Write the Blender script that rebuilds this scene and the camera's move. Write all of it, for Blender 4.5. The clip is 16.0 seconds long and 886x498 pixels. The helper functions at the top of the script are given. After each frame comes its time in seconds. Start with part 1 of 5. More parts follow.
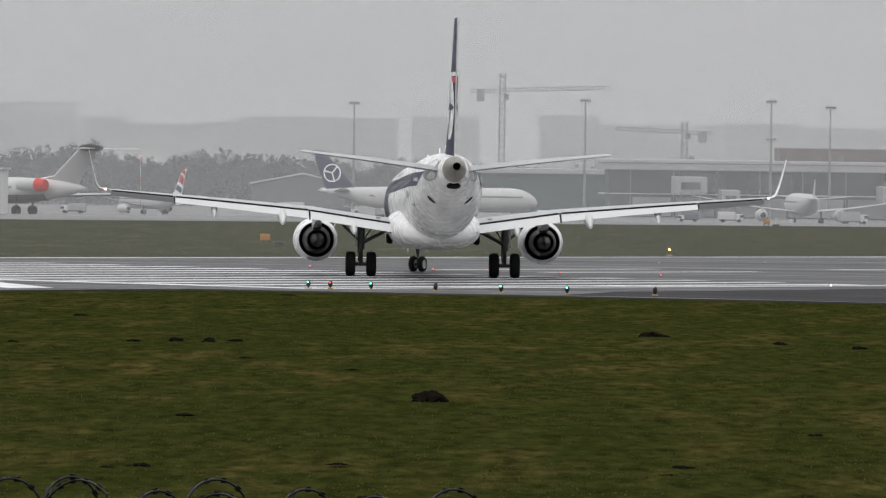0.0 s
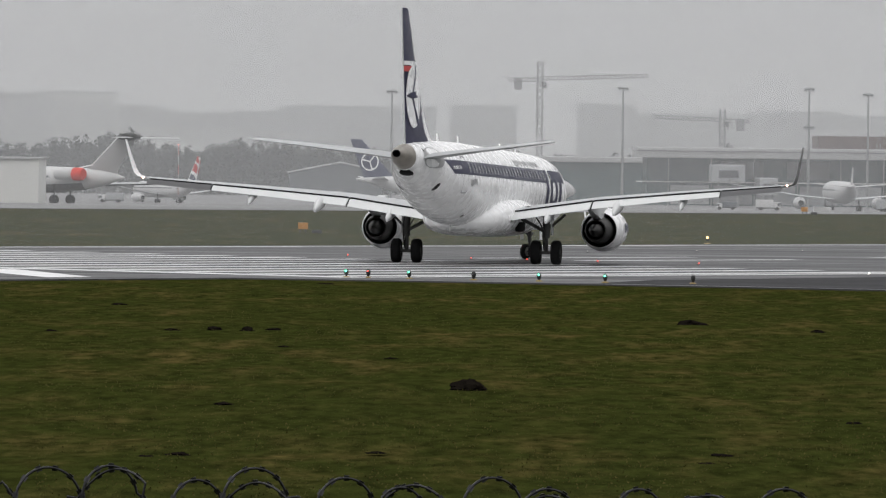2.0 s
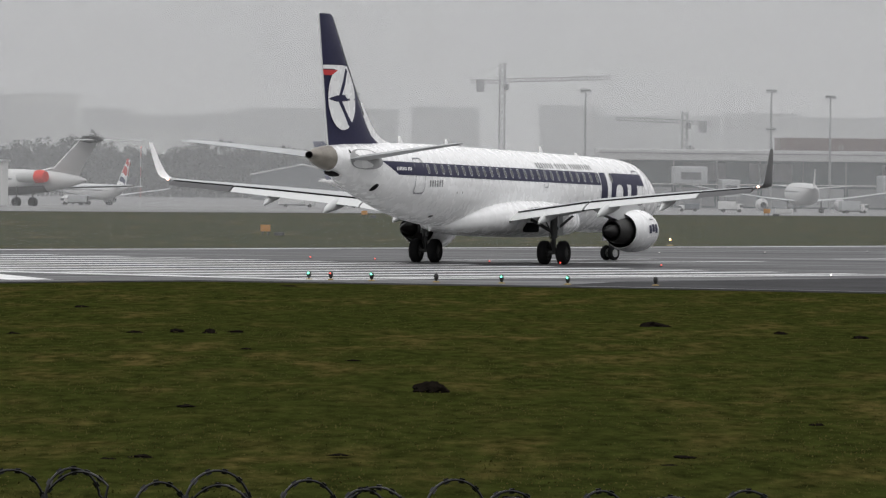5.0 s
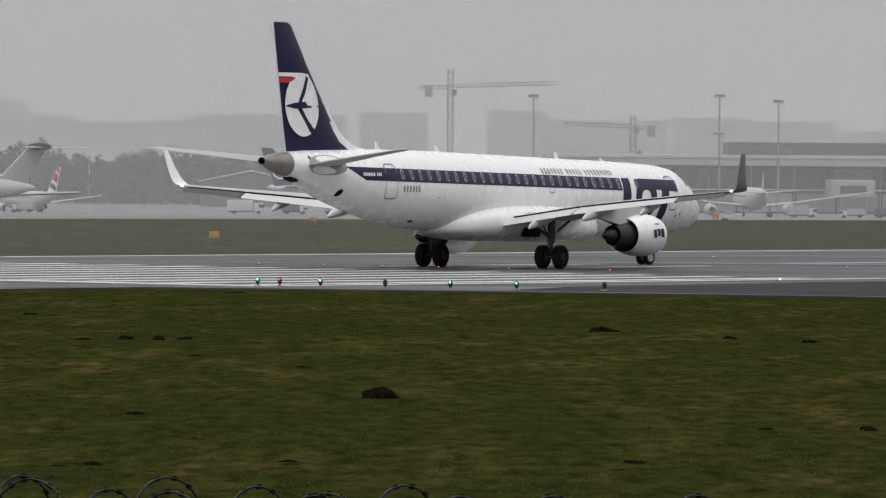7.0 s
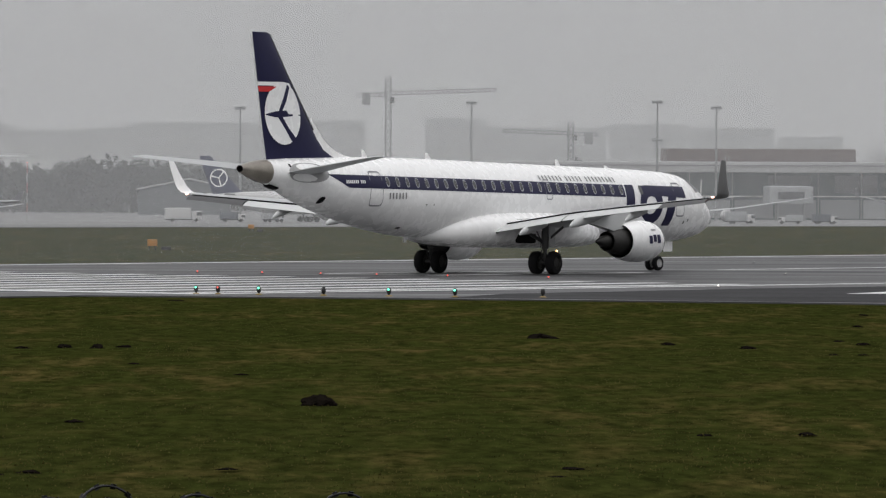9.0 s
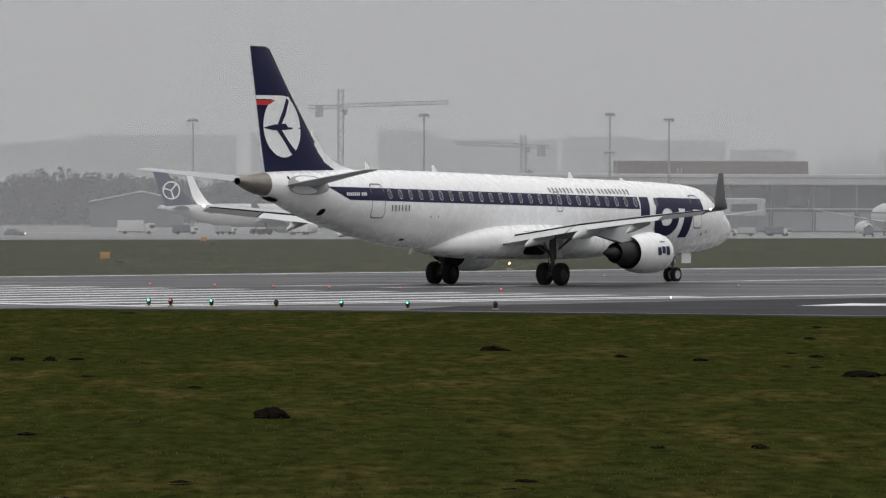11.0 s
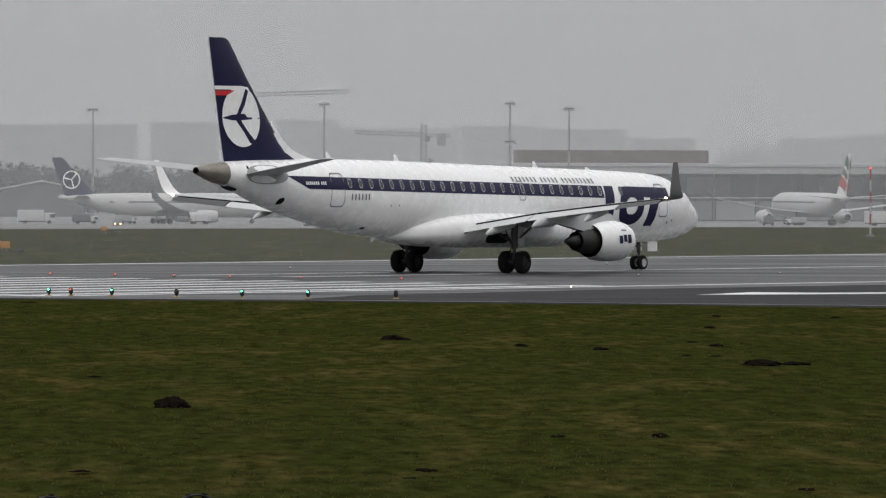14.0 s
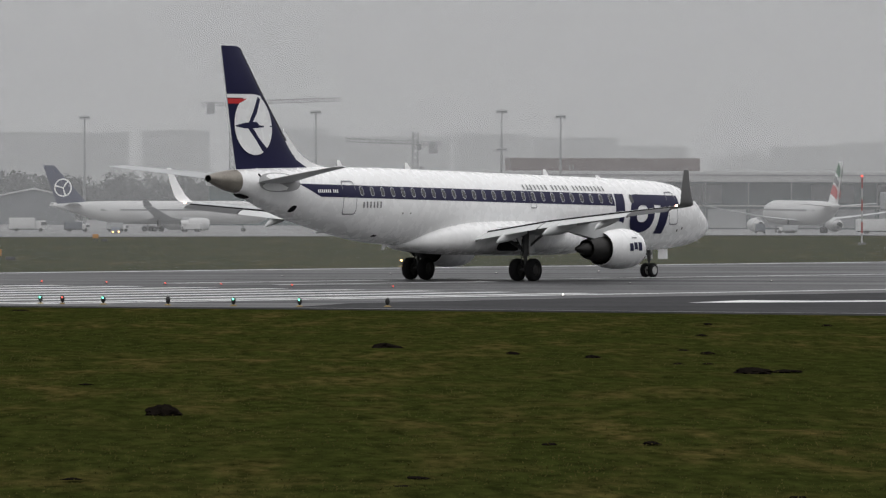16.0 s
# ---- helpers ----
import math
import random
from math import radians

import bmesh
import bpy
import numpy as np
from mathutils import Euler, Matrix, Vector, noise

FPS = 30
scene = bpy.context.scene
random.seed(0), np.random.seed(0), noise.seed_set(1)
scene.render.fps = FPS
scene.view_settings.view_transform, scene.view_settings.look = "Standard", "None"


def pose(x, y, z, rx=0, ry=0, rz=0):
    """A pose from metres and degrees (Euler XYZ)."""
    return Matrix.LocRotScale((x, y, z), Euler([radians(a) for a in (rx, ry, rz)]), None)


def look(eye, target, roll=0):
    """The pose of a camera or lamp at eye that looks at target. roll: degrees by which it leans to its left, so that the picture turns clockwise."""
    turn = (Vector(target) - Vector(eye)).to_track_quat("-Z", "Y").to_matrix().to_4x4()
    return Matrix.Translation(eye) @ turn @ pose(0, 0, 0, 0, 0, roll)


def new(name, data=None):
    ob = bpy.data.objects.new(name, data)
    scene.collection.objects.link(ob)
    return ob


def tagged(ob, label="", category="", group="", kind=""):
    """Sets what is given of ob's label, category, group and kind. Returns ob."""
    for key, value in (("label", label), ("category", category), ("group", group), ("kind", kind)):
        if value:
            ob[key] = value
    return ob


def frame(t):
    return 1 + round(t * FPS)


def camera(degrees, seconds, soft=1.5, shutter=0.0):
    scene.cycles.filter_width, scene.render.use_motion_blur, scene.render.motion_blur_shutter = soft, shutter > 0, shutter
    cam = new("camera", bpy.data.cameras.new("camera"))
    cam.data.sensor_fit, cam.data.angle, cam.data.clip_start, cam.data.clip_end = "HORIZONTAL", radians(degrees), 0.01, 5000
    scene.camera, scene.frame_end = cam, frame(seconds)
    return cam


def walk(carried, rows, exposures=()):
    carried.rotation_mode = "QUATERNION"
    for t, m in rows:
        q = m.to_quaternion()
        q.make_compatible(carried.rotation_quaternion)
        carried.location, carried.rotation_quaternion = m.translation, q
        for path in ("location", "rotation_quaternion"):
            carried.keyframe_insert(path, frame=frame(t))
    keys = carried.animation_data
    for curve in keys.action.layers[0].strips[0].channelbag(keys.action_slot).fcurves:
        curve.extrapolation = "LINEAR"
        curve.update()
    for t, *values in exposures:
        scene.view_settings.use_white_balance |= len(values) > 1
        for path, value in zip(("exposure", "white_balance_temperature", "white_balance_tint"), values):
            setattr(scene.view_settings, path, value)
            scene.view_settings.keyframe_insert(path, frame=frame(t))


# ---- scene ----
# ---- camera: a tripod pan and tilt from a raised stand beside the fence ----
EYE = (0.0, 0.0, 5.123)
# seconds, turn to the right, tilt upwards, roll, all in degrees
PAN = [(0.0, -0.0000, -0.6784, 0.799), (0.5, -0.1107, -0.7123, 0.845), (1.0, -0.1763, -0.6647, 0.842), (1.5, -0.2408, -0.6817, 0.796),
       (2.0, -0.2697, -0.7638, 0.693), (2.5, -0.2773, -0.8382, 0.700), (3.0, -0.2467, -0.8733, 0.802), (3.5, -0.1506, -0.8822, 0.703),
       (4.0, -0.0968, -0.8573, 0.691), (6.5, 0.2255, -0.6269, 0.442), (7.0, 0.3630, -0.7018, 0.400), (7.5, 0.4571, -0.6597, 0.166),
       (8.0, 0.5821, -0.6519, 0.200), (10.5, 1.0610, -0.5973, 0.142), (11.0, 1.1411, -0.5583, 0.188), (11.5, 1.2331, -0.5277, 0.187),
       (12.0, 1.3316, -0.5570, 0.190), (12.5, 1.4375, -0.6342, 0.124), (13.0, 1.5609, -0.6797, 0.160), (13.5, 1.6859, -0.6228, 0.144),
       (14.0, 1.8525, -0.6334, 0.146), (14.5, 1.9208, -0.6677, 0.213), (15.0, 1.9622, -0.6614, 0.213), (15.5, 1.9833, -0.5996, 0.199),
       (16.0, 1.9131, -0.5768, 0.160)]


def aim(turn, tilt, roll):
    a, b = radians(turn), radians(tilt)
    way = Vector((math.sin(a) * math.cos(b), math.cos(a) * math.cos(b), math.sin(b)))
    return look(EYE, Vector(EYE) + way * 100, roll)


cam = camera(6.3182, 16.0, soft=1.3)
walk(cam, [(t, aim(a, b, r)) for t, a, b, r in PAN], exposures=[(0.0, 0.0), (4.0, 0.0), (7.0, -0.15), (16.0, -0.24)])

# ---- world: an overcast sky, three times brighter overhead than at the horizon ----
SUN_HEIGHT, SUN_TURN = 38.0, 200.0
world = bpy.data.worlds.new("overcast_sky")
scene.world = world
world.use_nodes = True
wn, wl = world.node_tree.nodes, world.node_tree.links
wn.clear()
sky = wn.new("ShaderNodeTexSky")
sky.sky_type, sky.sun_disc = "NISHITA", False
sky.sun_elevation, sky.sun_rotation = radians(SUN_HEIGHT), radians(SUN_TURN)
sky.air_density, sky.dust_density = 1.0, 6.0
coord = wn.new("ShaderNodeTexCoord")
sep = wn.new("ShaderNodeSeparateXYZ")
wl.new(coord.outputs["Generated"], sep.inputs[0])
ramp = wn.new("ShaderNodeMapRange")
ramp.inputs["From Min"].default_value, ramp.inputs["From Max"].default_value = 0.0, 1.0
ramp.inputs["To Min"].default_value, ramp.inputs["To Max"].default_value = 0.40, 1.75
wl.new(sep.outputs[2], ramp.inputs["Value"])
cloud = wn.new("ShaderNodeTexNoise")
cloud.inputs["Scale"].default_value, cloud.inputs["Detail"].default_value = 3.0, 4.0
wl.new(coord.outputs["Generated"], cloud.inputs["Vector"])
cmap = wn.new("ShaderNodeMapRange")
cmap.inputs["To Min"].default_value, cmap.inputs["To Max"].default_value = 0.92, 1.08
wl.new(cloud.outputs["Fac"], cmap.inputs["Value"])
grey = wn.new("ShaderNodeMix")
grey.data_type, grey.blend_type = "RGBA", "MULTIPLY"
grey.inputs["Factor"].default_value = 1.0
wl.new(ramp.outputs["Result"], grey.inputs["A"])
wl.new(cmap.outputs["Result"], grey.inputs["B"])
tint = wn.new("ShaderNodeMix")
tint.data_type, tint.blend_type = "RGBA", "MULTIPLY"
tint.inputs["Factor"].default_value = 1.0
tint.inputs["B"].default_value = (0.995, 0.995, 1.01, 1)
wl.new(grey.outputs["Result"], tint.inputs["A"])
back_cloud, back_sky = wn.new("ShaderNodeBackground"), wn.new("ShaderNodeBackground")
wl.new(tint.outputs["Result"], back_cloud.inputs["Color"])
wl.new(sky.outputs["Color"], back_sky.inputs["Color"])
back_cloud.inputs["Strength"].default_value = 1.0
back_sky.inputs["Strength"].default_value = 0.05
blend = wn.new("ShaderNodeMixShader")
blend.inputs["Fac"].default_value = 0.06
out = wn.new("ShaderNodeOutputWorld")
wl.new(back_cloud.outputs[0], blend.inputs[1])
wl.new(back_sky.outputs[0], blend.inputs[2])
wl.new(blend.outputs[0], out.inputs["Surface"])

lamp = bpy.data.lights.new("sun", "SUN")
lamp.energy, lamp.angle, lamp.color = 0.6, radians(35), (1.0, 0.98, 0.95)
sun = new("sun", lamp)
sun.matrix_world = look((0, 0, 0), (-math.sin(radians(SUN_TURN)) * math.cos(radians(SUN_HEIGHT)), -math.cos(radians(SUN_TURN)) * math.cos(radians(SUN_HEIGHT)), -math.sin(radians(SUN_HEIGHT))))


# ---- materials ----
def material(name, colour, rough=0.6, metal=0.0, vary=0.12, scale=2.0, fine=20.0, bump=0.0, spec=0.5, second=None, stretch=(1, 1, 1), coat=0.0, island=0.0):
    """A node material: two scales of noise mix the colour with a darker or second tone, and give roughness and fine relief."""
    m = bpy.data.materials.new(name)
    m.use_nodes = True
    n, l = m.node_tree.nodes, m.node_tree.links
    b = n["Principled BSDF"]
    b.inputs["Metallic"].default_value = metal
    b.inputs["Specular IOR Level"].default_value = spec
    b.inputs["Coat Weight"].default_value = coat
    tc, mp = n.new("ShaderNodeTexCoord"), n.new("ShaderNodeMapping")
    mp.inputs["Scale"].default_value = stretch
    l.new(tc.outputs["Object"], mp.inputs["Vector"])
    big, small = n.new("ShaderNodeTexNoise"), n.new("ShaderNodeTexNoise")
    for tex, s, d in ((big, scale, 5.0), (small, fine, 3.0)):
        tex.inputs["Scale"].default_value, tex.inputs["Detail"].default_value = s, d
        l.new(mp.outputs["Vector"], tex.inputs["Vector"])
    add = n.new("ShaderNodeMix")
    add.inputs["Factor"].default_value = 0.4
    l.new(big.outputs["Fac"], add.inputs["A"])
    l.new(small.outputs["Fac"], add.inputs["B"])
    spread = n.new("ShaderNodeMapRange")
    spread.inputs["From Min"].default_value, spread.inputs["From Max"].default_value = 0.32, 0.68
    l.new(add.outputs["Result"], spread.inputs["Value"])
    mix = n.new("ShaderNodeMix")
    mix.data_type = "RGBA"
    tone = second or tuple(c * (1 - vary) for c in colour)
    mix.inputs["A"].default_value, mix.inputs["B"].default_value = (*colour, 1), (*tone, 1)
    l.new(spread.outputs["Result"], mix.inputs["Factor"])
    l.new(mix.outputs["Result"], b.inputs["Base Color"])
    rr = n.new("ShaderNodeMapRange")
    rr.inputs["To Min"].default_value, rr.inputs["To Max"].default_value = max(rough - 0.08, 0.02), min(rough + 0.1, 1)
    l.new(small.outputs["Fac"], rr.inputs["Value"])
    l.new(rr.outputs["Result"], b.inputs["Roughness"])
    if bump:
        bp = n.new("ShaderNodeBump")
        bp.inputs["Strength"].default_value, bp.inputs["Distance"].default_value = 0.6, bump
        l.new(add.outputs["Result"], bp.inputs["Height"])
        l.new(bp.outputs["Normal"], b.inputs["Normal"])
    return m


def glow(name, colour, strength):
    m = bpy.data.materials.new(name)
    m.use_nodes = True
    b = m.node_tree.nodes["Principled BSDF"]
    b.inputs["Base Color"].default_value = (*colour, 1)
    b.inputs["Emission Color"].default_value = (*colour, 1)
    b.inputs["Emission Strength"].default_value = strength
    return m


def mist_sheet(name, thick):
    """Flat sheet for distance haze: lets most of the view through and scatters the daylight that falls on it."""
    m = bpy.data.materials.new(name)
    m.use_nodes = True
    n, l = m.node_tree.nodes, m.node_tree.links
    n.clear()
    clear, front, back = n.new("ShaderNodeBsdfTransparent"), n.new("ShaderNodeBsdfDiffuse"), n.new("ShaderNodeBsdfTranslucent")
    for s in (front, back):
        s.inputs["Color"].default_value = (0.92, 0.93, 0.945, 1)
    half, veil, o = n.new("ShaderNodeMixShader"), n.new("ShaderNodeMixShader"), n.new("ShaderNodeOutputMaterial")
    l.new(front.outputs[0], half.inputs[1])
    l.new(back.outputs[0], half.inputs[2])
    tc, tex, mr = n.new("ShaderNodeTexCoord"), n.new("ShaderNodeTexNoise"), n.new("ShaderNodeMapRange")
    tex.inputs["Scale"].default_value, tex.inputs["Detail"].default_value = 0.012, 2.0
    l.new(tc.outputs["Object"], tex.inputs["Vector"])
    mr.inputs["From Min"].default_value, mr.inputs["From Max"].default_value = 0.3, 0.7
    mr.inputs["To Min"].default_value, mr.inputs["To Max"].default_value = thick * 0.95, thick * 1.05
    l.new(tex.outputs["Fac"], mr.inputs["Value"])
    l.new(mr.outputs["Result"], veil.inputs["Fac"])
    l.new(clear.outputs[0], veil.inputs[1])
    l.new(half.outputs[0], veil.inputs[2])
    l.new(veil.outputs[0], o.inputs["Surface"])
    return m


WHITE = material("white_aircraft_paint", (0.88, 0.88, 0.88), 0.26, vary=0.06, scale=0.5, fine=2.5, spec=0.5)
NAVY = material("navy_aircraft_paint", (0.010, 0.010, 0.048), 0.38, vary=0.15, scale=0.8, fine=8, spec=0.22)
RED = material("red_aircraft_paint", (0.55, 0.02, 0.02), 0.35, vary=0.1)
SILVER = material("bare_metal", (0.45, 0.45, 0.45), 0.32, 0.9, vary=0.15, scale=3)
TAN_METAL = material("heat_stained_metal", (0.36, 0.33, 0.28), 0.42, 0.75, vary=0.35, scale=1.6, second=(0.22, 0.2, 0.18))
WING_GREY = material("grey_wing_paint", (0.42, 0.43, 0.44), 0.4, vary=0.14, scale=0.9, fine=9, stretch=(1, 3, 1))
FLAP_GREY = material("pale_grey_flap_paint", (0.56, 0.57, 0.57), 0.4, vary=0.1, scale=0.9, fine=9)
DARK = material("dark_gap", (0.010, 0.010, 0.011), 0.8, vary=0.3, spec=0.1)
RUBBER = material("tyre_rubber", (0.014, 0.014, 0.015), 0.85, vary=0.3, scale=6, bump=0.004, spec=0.12)
GEAR = material("gear_steel", (0.075, 0.075, 0.075), 0.5, 0.3, vary=0.35, scale=5)
HUB = material("wheel_hub_paint", (0.5, 0.5, 0.5), 0.5, 0.2, vary=0.3, scale=8)
GLASS_DARK = material("dark_window", (0.02, 0.022, 0.028), 0.08, vary=0.2, spec=0.8)
# window frame grey, lightened to paint in the white glint round each pane
FRAME = material("window_surround", (0.46, 0.47, 0.50), 0.35, 0.3, vary=0.1)
SEAM = material("door_seam", (0.16, 0.16, 0.17), 0.6, vary=0.2)
SOOT = material("sooty_metal", (0.05, 0.048, 0.046), 0.5, 0.6, vary=0.4, scale=4)
LIP = material("polished_lip", (0.62, 0.62, 0.63), 0.2, 1.0, vary=0.1)


# ---- mesh helpers ----
def part(name, bm, mat, parent=None, label="", smooth=True):
    """Links a bmesh as one mesh object, under a thing where one is given."""
    me = bpy.data.meshes.new(name)
    bmesh.ops.recalc_face_normals(bm, faces=bm.faces)
    bm.to_mesh(me)
    bm.free()
    for mt in (mat if isinstance(mat, (list, tuple)) else (mat,)):
        me.materials.append(mt)
    if smooth:
        me.polygons.foreach_set("use_smooth", [True] * len(me.polygons))
        me.set_sharp_from_angle(angle=radians(38))
    ob = new(name, me)
    if parent:
        ob.parent = parent
    if label:
        ob["label"] = label
    return ob


def thing(name, label, category, group="", m=None):
    ob = tagged(new(name), label, category, group)
    ob.empty_display_size = 0.3
    if m is not None:
        ob.matrix_world = m
    return ob


def rings(bm, loops, closed=True, caps=(True, True)):
    """Skins a row of equal loops of points."""
    vs = [[bm.verts.new(p) for p in loop] for loop in loops]
    n = len(vs[0])
    for a, b in zip(vs, vs[1:]):
        for i in range(n if closed else n - 1):
            j = (i + 1) % n
            bm.faces.new((a[i], a[j], b[j], b[i]))
    if closed and caps[0]:
        bm.faces.new(vs[0][::-1])
    if closed and caps[1]:
        bm.faces.new(vs[-1])
    return bm


def tube(bm, path, radius, n=10, caps=(True, True)):
    """A round tube along a row of points; radius is one number or one a point."""
    loops = []
    for i, p in enumerate(path):
        p = Vector(p)
        d = Vector(path[min(i + 1, len(path) - 1)]) - Vector(path[max(i - 1, 0)])
        q = d.to_track_quat("Z", "Y")
        r = radius[i] if isinstance(radius, (list, tuple)) else radius
        loops.append([p + q @ Vector((r * math.cos(k * math.tau / n), r * math.sin(k * math.tau / n), 0)) for k in range(n)])
    return rings(bm, loops, True, caps)


def lathe(bm, profile, axis="x", centre=(0, 0, 0), n=40, caps=(False, False)):
    """Turns (along, radius) pairs about an axis."""
    loops = []
    for a, r in profile:
        ring = []
        for k in range(n):
            c, s = r * math.cos(k * math.tau / n), r * math.sin(k * math.tau / n)
            v = {"x": (a, c, s), "y": (c, a, s), "z": (c, s, a)}[axis]
            ring.append(Vector(v) + Vector(centre))
        loops.append(ring)
    return rings(bm, loops, True, caps)


def box(bm, lo, hi, bevel=0.0):
    made = bmesh.ops.create_cube(bm, size=1.0)["verts"]
    for v in made:
        v.co = Vector([lo[k] + (hi[k] - lo[k]) * (v.co[k] + 0.5) for k in range(3)])
    if bevel:
        es = list({e for v in made for e in v.link_edges})
        bmesh.ops.bevel(bm, geom=es, offset=bevel, segments=2, affect="EDGES", profile=0.6)
    return bm


def slab(bm, outline, lo, hi, place=lambda u, v, w: (u, v, w)):
    """A flat plate: outline in (u, v), from w = lo to hi."""
    return rings(bm, [[place(u, v, lo) for u, v in outline], [place(u, v, hi) for u, v in outline]])


# ---- ground: level round the runway, falling gently away beyond it, flatter again at the stands ----
AXIS = radians(49.0)
CA, SA = math.cos(AXIS), math.sin(AXIS)


def runway(a, b, z=0.0):
    """A place from metres along the runway and across it."""
    return Vector((CA * a - SA * b, SA * a + CA * b, z))


def level(y):
    return float(np.interp(y, [620, 1500, 2120], [0.0, -7.6, -11.7]))


def grass_material(name, dark, green, straw):
    """Winter turf: broad patches, streaks and fine tufts of three tones."""
    m = bpy.data.materials.new(name)
    m.use_nodes = True
    n, l = m.node_tree.nodes, m.node_tree.links
    b = n["Principled BSDF"]
    b.inputs["Roughness"].default_value, b.inputs["Specular IOR Level"].default_value = 0.95, 0.0
    tc = n.new("ShaderNodeTexCoord")

    def tex(scale, stretch, detail, lo, hi):
        mp, t, r = n.new("ShaderNodeMapping"), n.new("ShaderNodeTexNoise"), n.new("ShaderNodeMapRange")
        mp.inputs["Scale"].default_value = stretch
        t.inputs["Scale"].default_value, t.inputs["Detail"].default_value, t.inputs["Roughness"].default_value = scale, detail, 0.65
        r.inputs["From Min"].default_value, r.inputs["From Max"].default_value = lo, hi
        l.new(tc.outputs["Object"], mp.inputs["Vector"])
        l.new(mp.outputs["Vector"], t.inputs["Vector"])
        l.new(t.outputs["Fac"], r.inputs["Value"])
        return r.outputs["Result"]

    broad, streak, fine = tex(0.09, (1, 0.4, 1), 4, 0.36, 0.62), tex(0.5, (1, 0.2, 1), 6, 0.40, 0.62), tex(2.2, (1, 0.22, 1), 4, 0.28, 0.70)

    def mix(fac, a, b_):
        x = n.new("ShaderNodeMix")
        x.data_type = "RGBA"
        l.new(fac, x.inputs["Factor"])
        for socket, v in (("A", a), ("B", b_)):
            if isinstance(v, tuple):
                x.inputs[socket].default_value = (*v, 1)
            else:
                l.new(v, x.inputs[socket])
        return x.outputs["Result"]

    half = n.new("ShaderNodeMath")
    half.operation = "MULTIPLY"
    l.new(broad, half.inputs[0])
    l.new(streak, half.inputs[1])
    turf = mix(streak, green, mix(half.outputs[0], green, straw))
    l.new(mix(fine, dark, turf), b.inputs["Base Color"])
    bp = n.new("ShaderNodeBump")
    bp.inputs["Strength"].default_value, bp.inputs["Distance"].default_value = 0.8, 0.12
    l.new(fine, bp.inputs["Height"])
    l.new(bp.outputs["Normal"], b.inputs["Normal"])
    return m


GRASS = grass_material("short_winter_grass", (0.0118, 0.0138, 0.0036), (0.034, 0.0405, 0.0095), (0.096, 0.074, 0.025))
ASPHALT = material("wet_asphalt", (0.086, 0.086, 0.088), 0.50, scale=0.16, fine=2.2, bump=0.005, second=(0.036, 0.036, 0.039), spec=0.11, stretch=(0.35, 1, 1))
rainy = ASPHALT.node_tree
sheen, wet = rainy.nodes.new("ShaderNodeTexNoise"), rainy.nodes.new("ShaderNodeMapRange")
lay = rainy.nodes.new("ShaderNodeMapping")
lay.inputs["Rotation"].default_value[2], lay.inputs["Scale"].default_value = -AXIS, (0.02, 0.55, 1)
where = rainy.nodes.new("ShaderNodeTexCoord")
rainy.links.new(where.outputs["Object"], lay.inputs["Vector"])
rainy.links.new(lay.outputs["Vector"], sheen.inputs["Vector"])
sheen.inputs["Scale"].default_value, sheen.inputs["Detail"].default_value = 1.0, 5.0
wet.inputs["From Min"].default_value, wet.inputs["From Max"].default_value = 0.35, 0.65
wet.inputs["To Min"].default_value, wet.inputs["To Max"].default_value = 0.34, 0.66
rainy.links.new(sheen.outputs["Fac"], wet.inputs["Value"])
rainy.links.new(wet.outputs["Result"], rainy.nodes["Principled BSDF"].inputs["Roughness"])
ASPHALT_OLD = material("dark_wet_asphalt", (0.048, 0.048, 0.050), 0.75, scale=0.15, fine=2.5, bump=0.008, second=(0.022, 0.022, 0.024), spec=0.05)
MARK = material("worn_white_marking", (0.82, 0.82, 0.82), 0.5, scale=0.35, fine=3.0, second=(0.5, 0.5, 0.5))
CONCRETE = material("wet_apron_concrete", (0.20, 0.20, 0.20), 0.7, scale=0.05, fine=0.8, second=(0.13, 0.13, 0.13), spec=0.15)
SOIL = material("molehill_soil", (0.006, 0.005, 0.004), 0.98, scale=4, fine=30, bump=0.03, second=(0.011, 0.009, 0.007), spec=0.0)


def ground():
    bm = bmesh.new()
    ys = [-60, 0, 60] + [110 + 2.5 * i for i in range(64)] + [290, 320, 360, 400, 450, 500, 550, 600, 620, 650, 760, 840, 1000, 1200, 1500, 1840, 2120, 2600, 3380, 4500]
    xs = [-2500, -600, -200, -80] + [-40 + 2.0 * i for i in range(45)] + [80, 130, 250, 700, 2500]
    grid = []
    for y in ys:
        row = []
        for x in xs:
            near = 110 <= y <= 268 and -42 < x < 52
            row.append(bm.verts.new((x, y, level(y) - 0.02 + (0.10 * noise.noise((x * 0.23, y * 0.12, 3.0)) - 0.04 if near else 0.0))))
        grid.append(row)
    for a, b in zip(grid, grid[1:]):
        for i in range(len(xs) - 1):
            bm.faces.new((a[i], a[i + 1], b[i + 1], b[i]))
    tagged(part("ground", bm, GRASS), "rough short green and straw-coloured airfield grass", "grass", kind="structure")


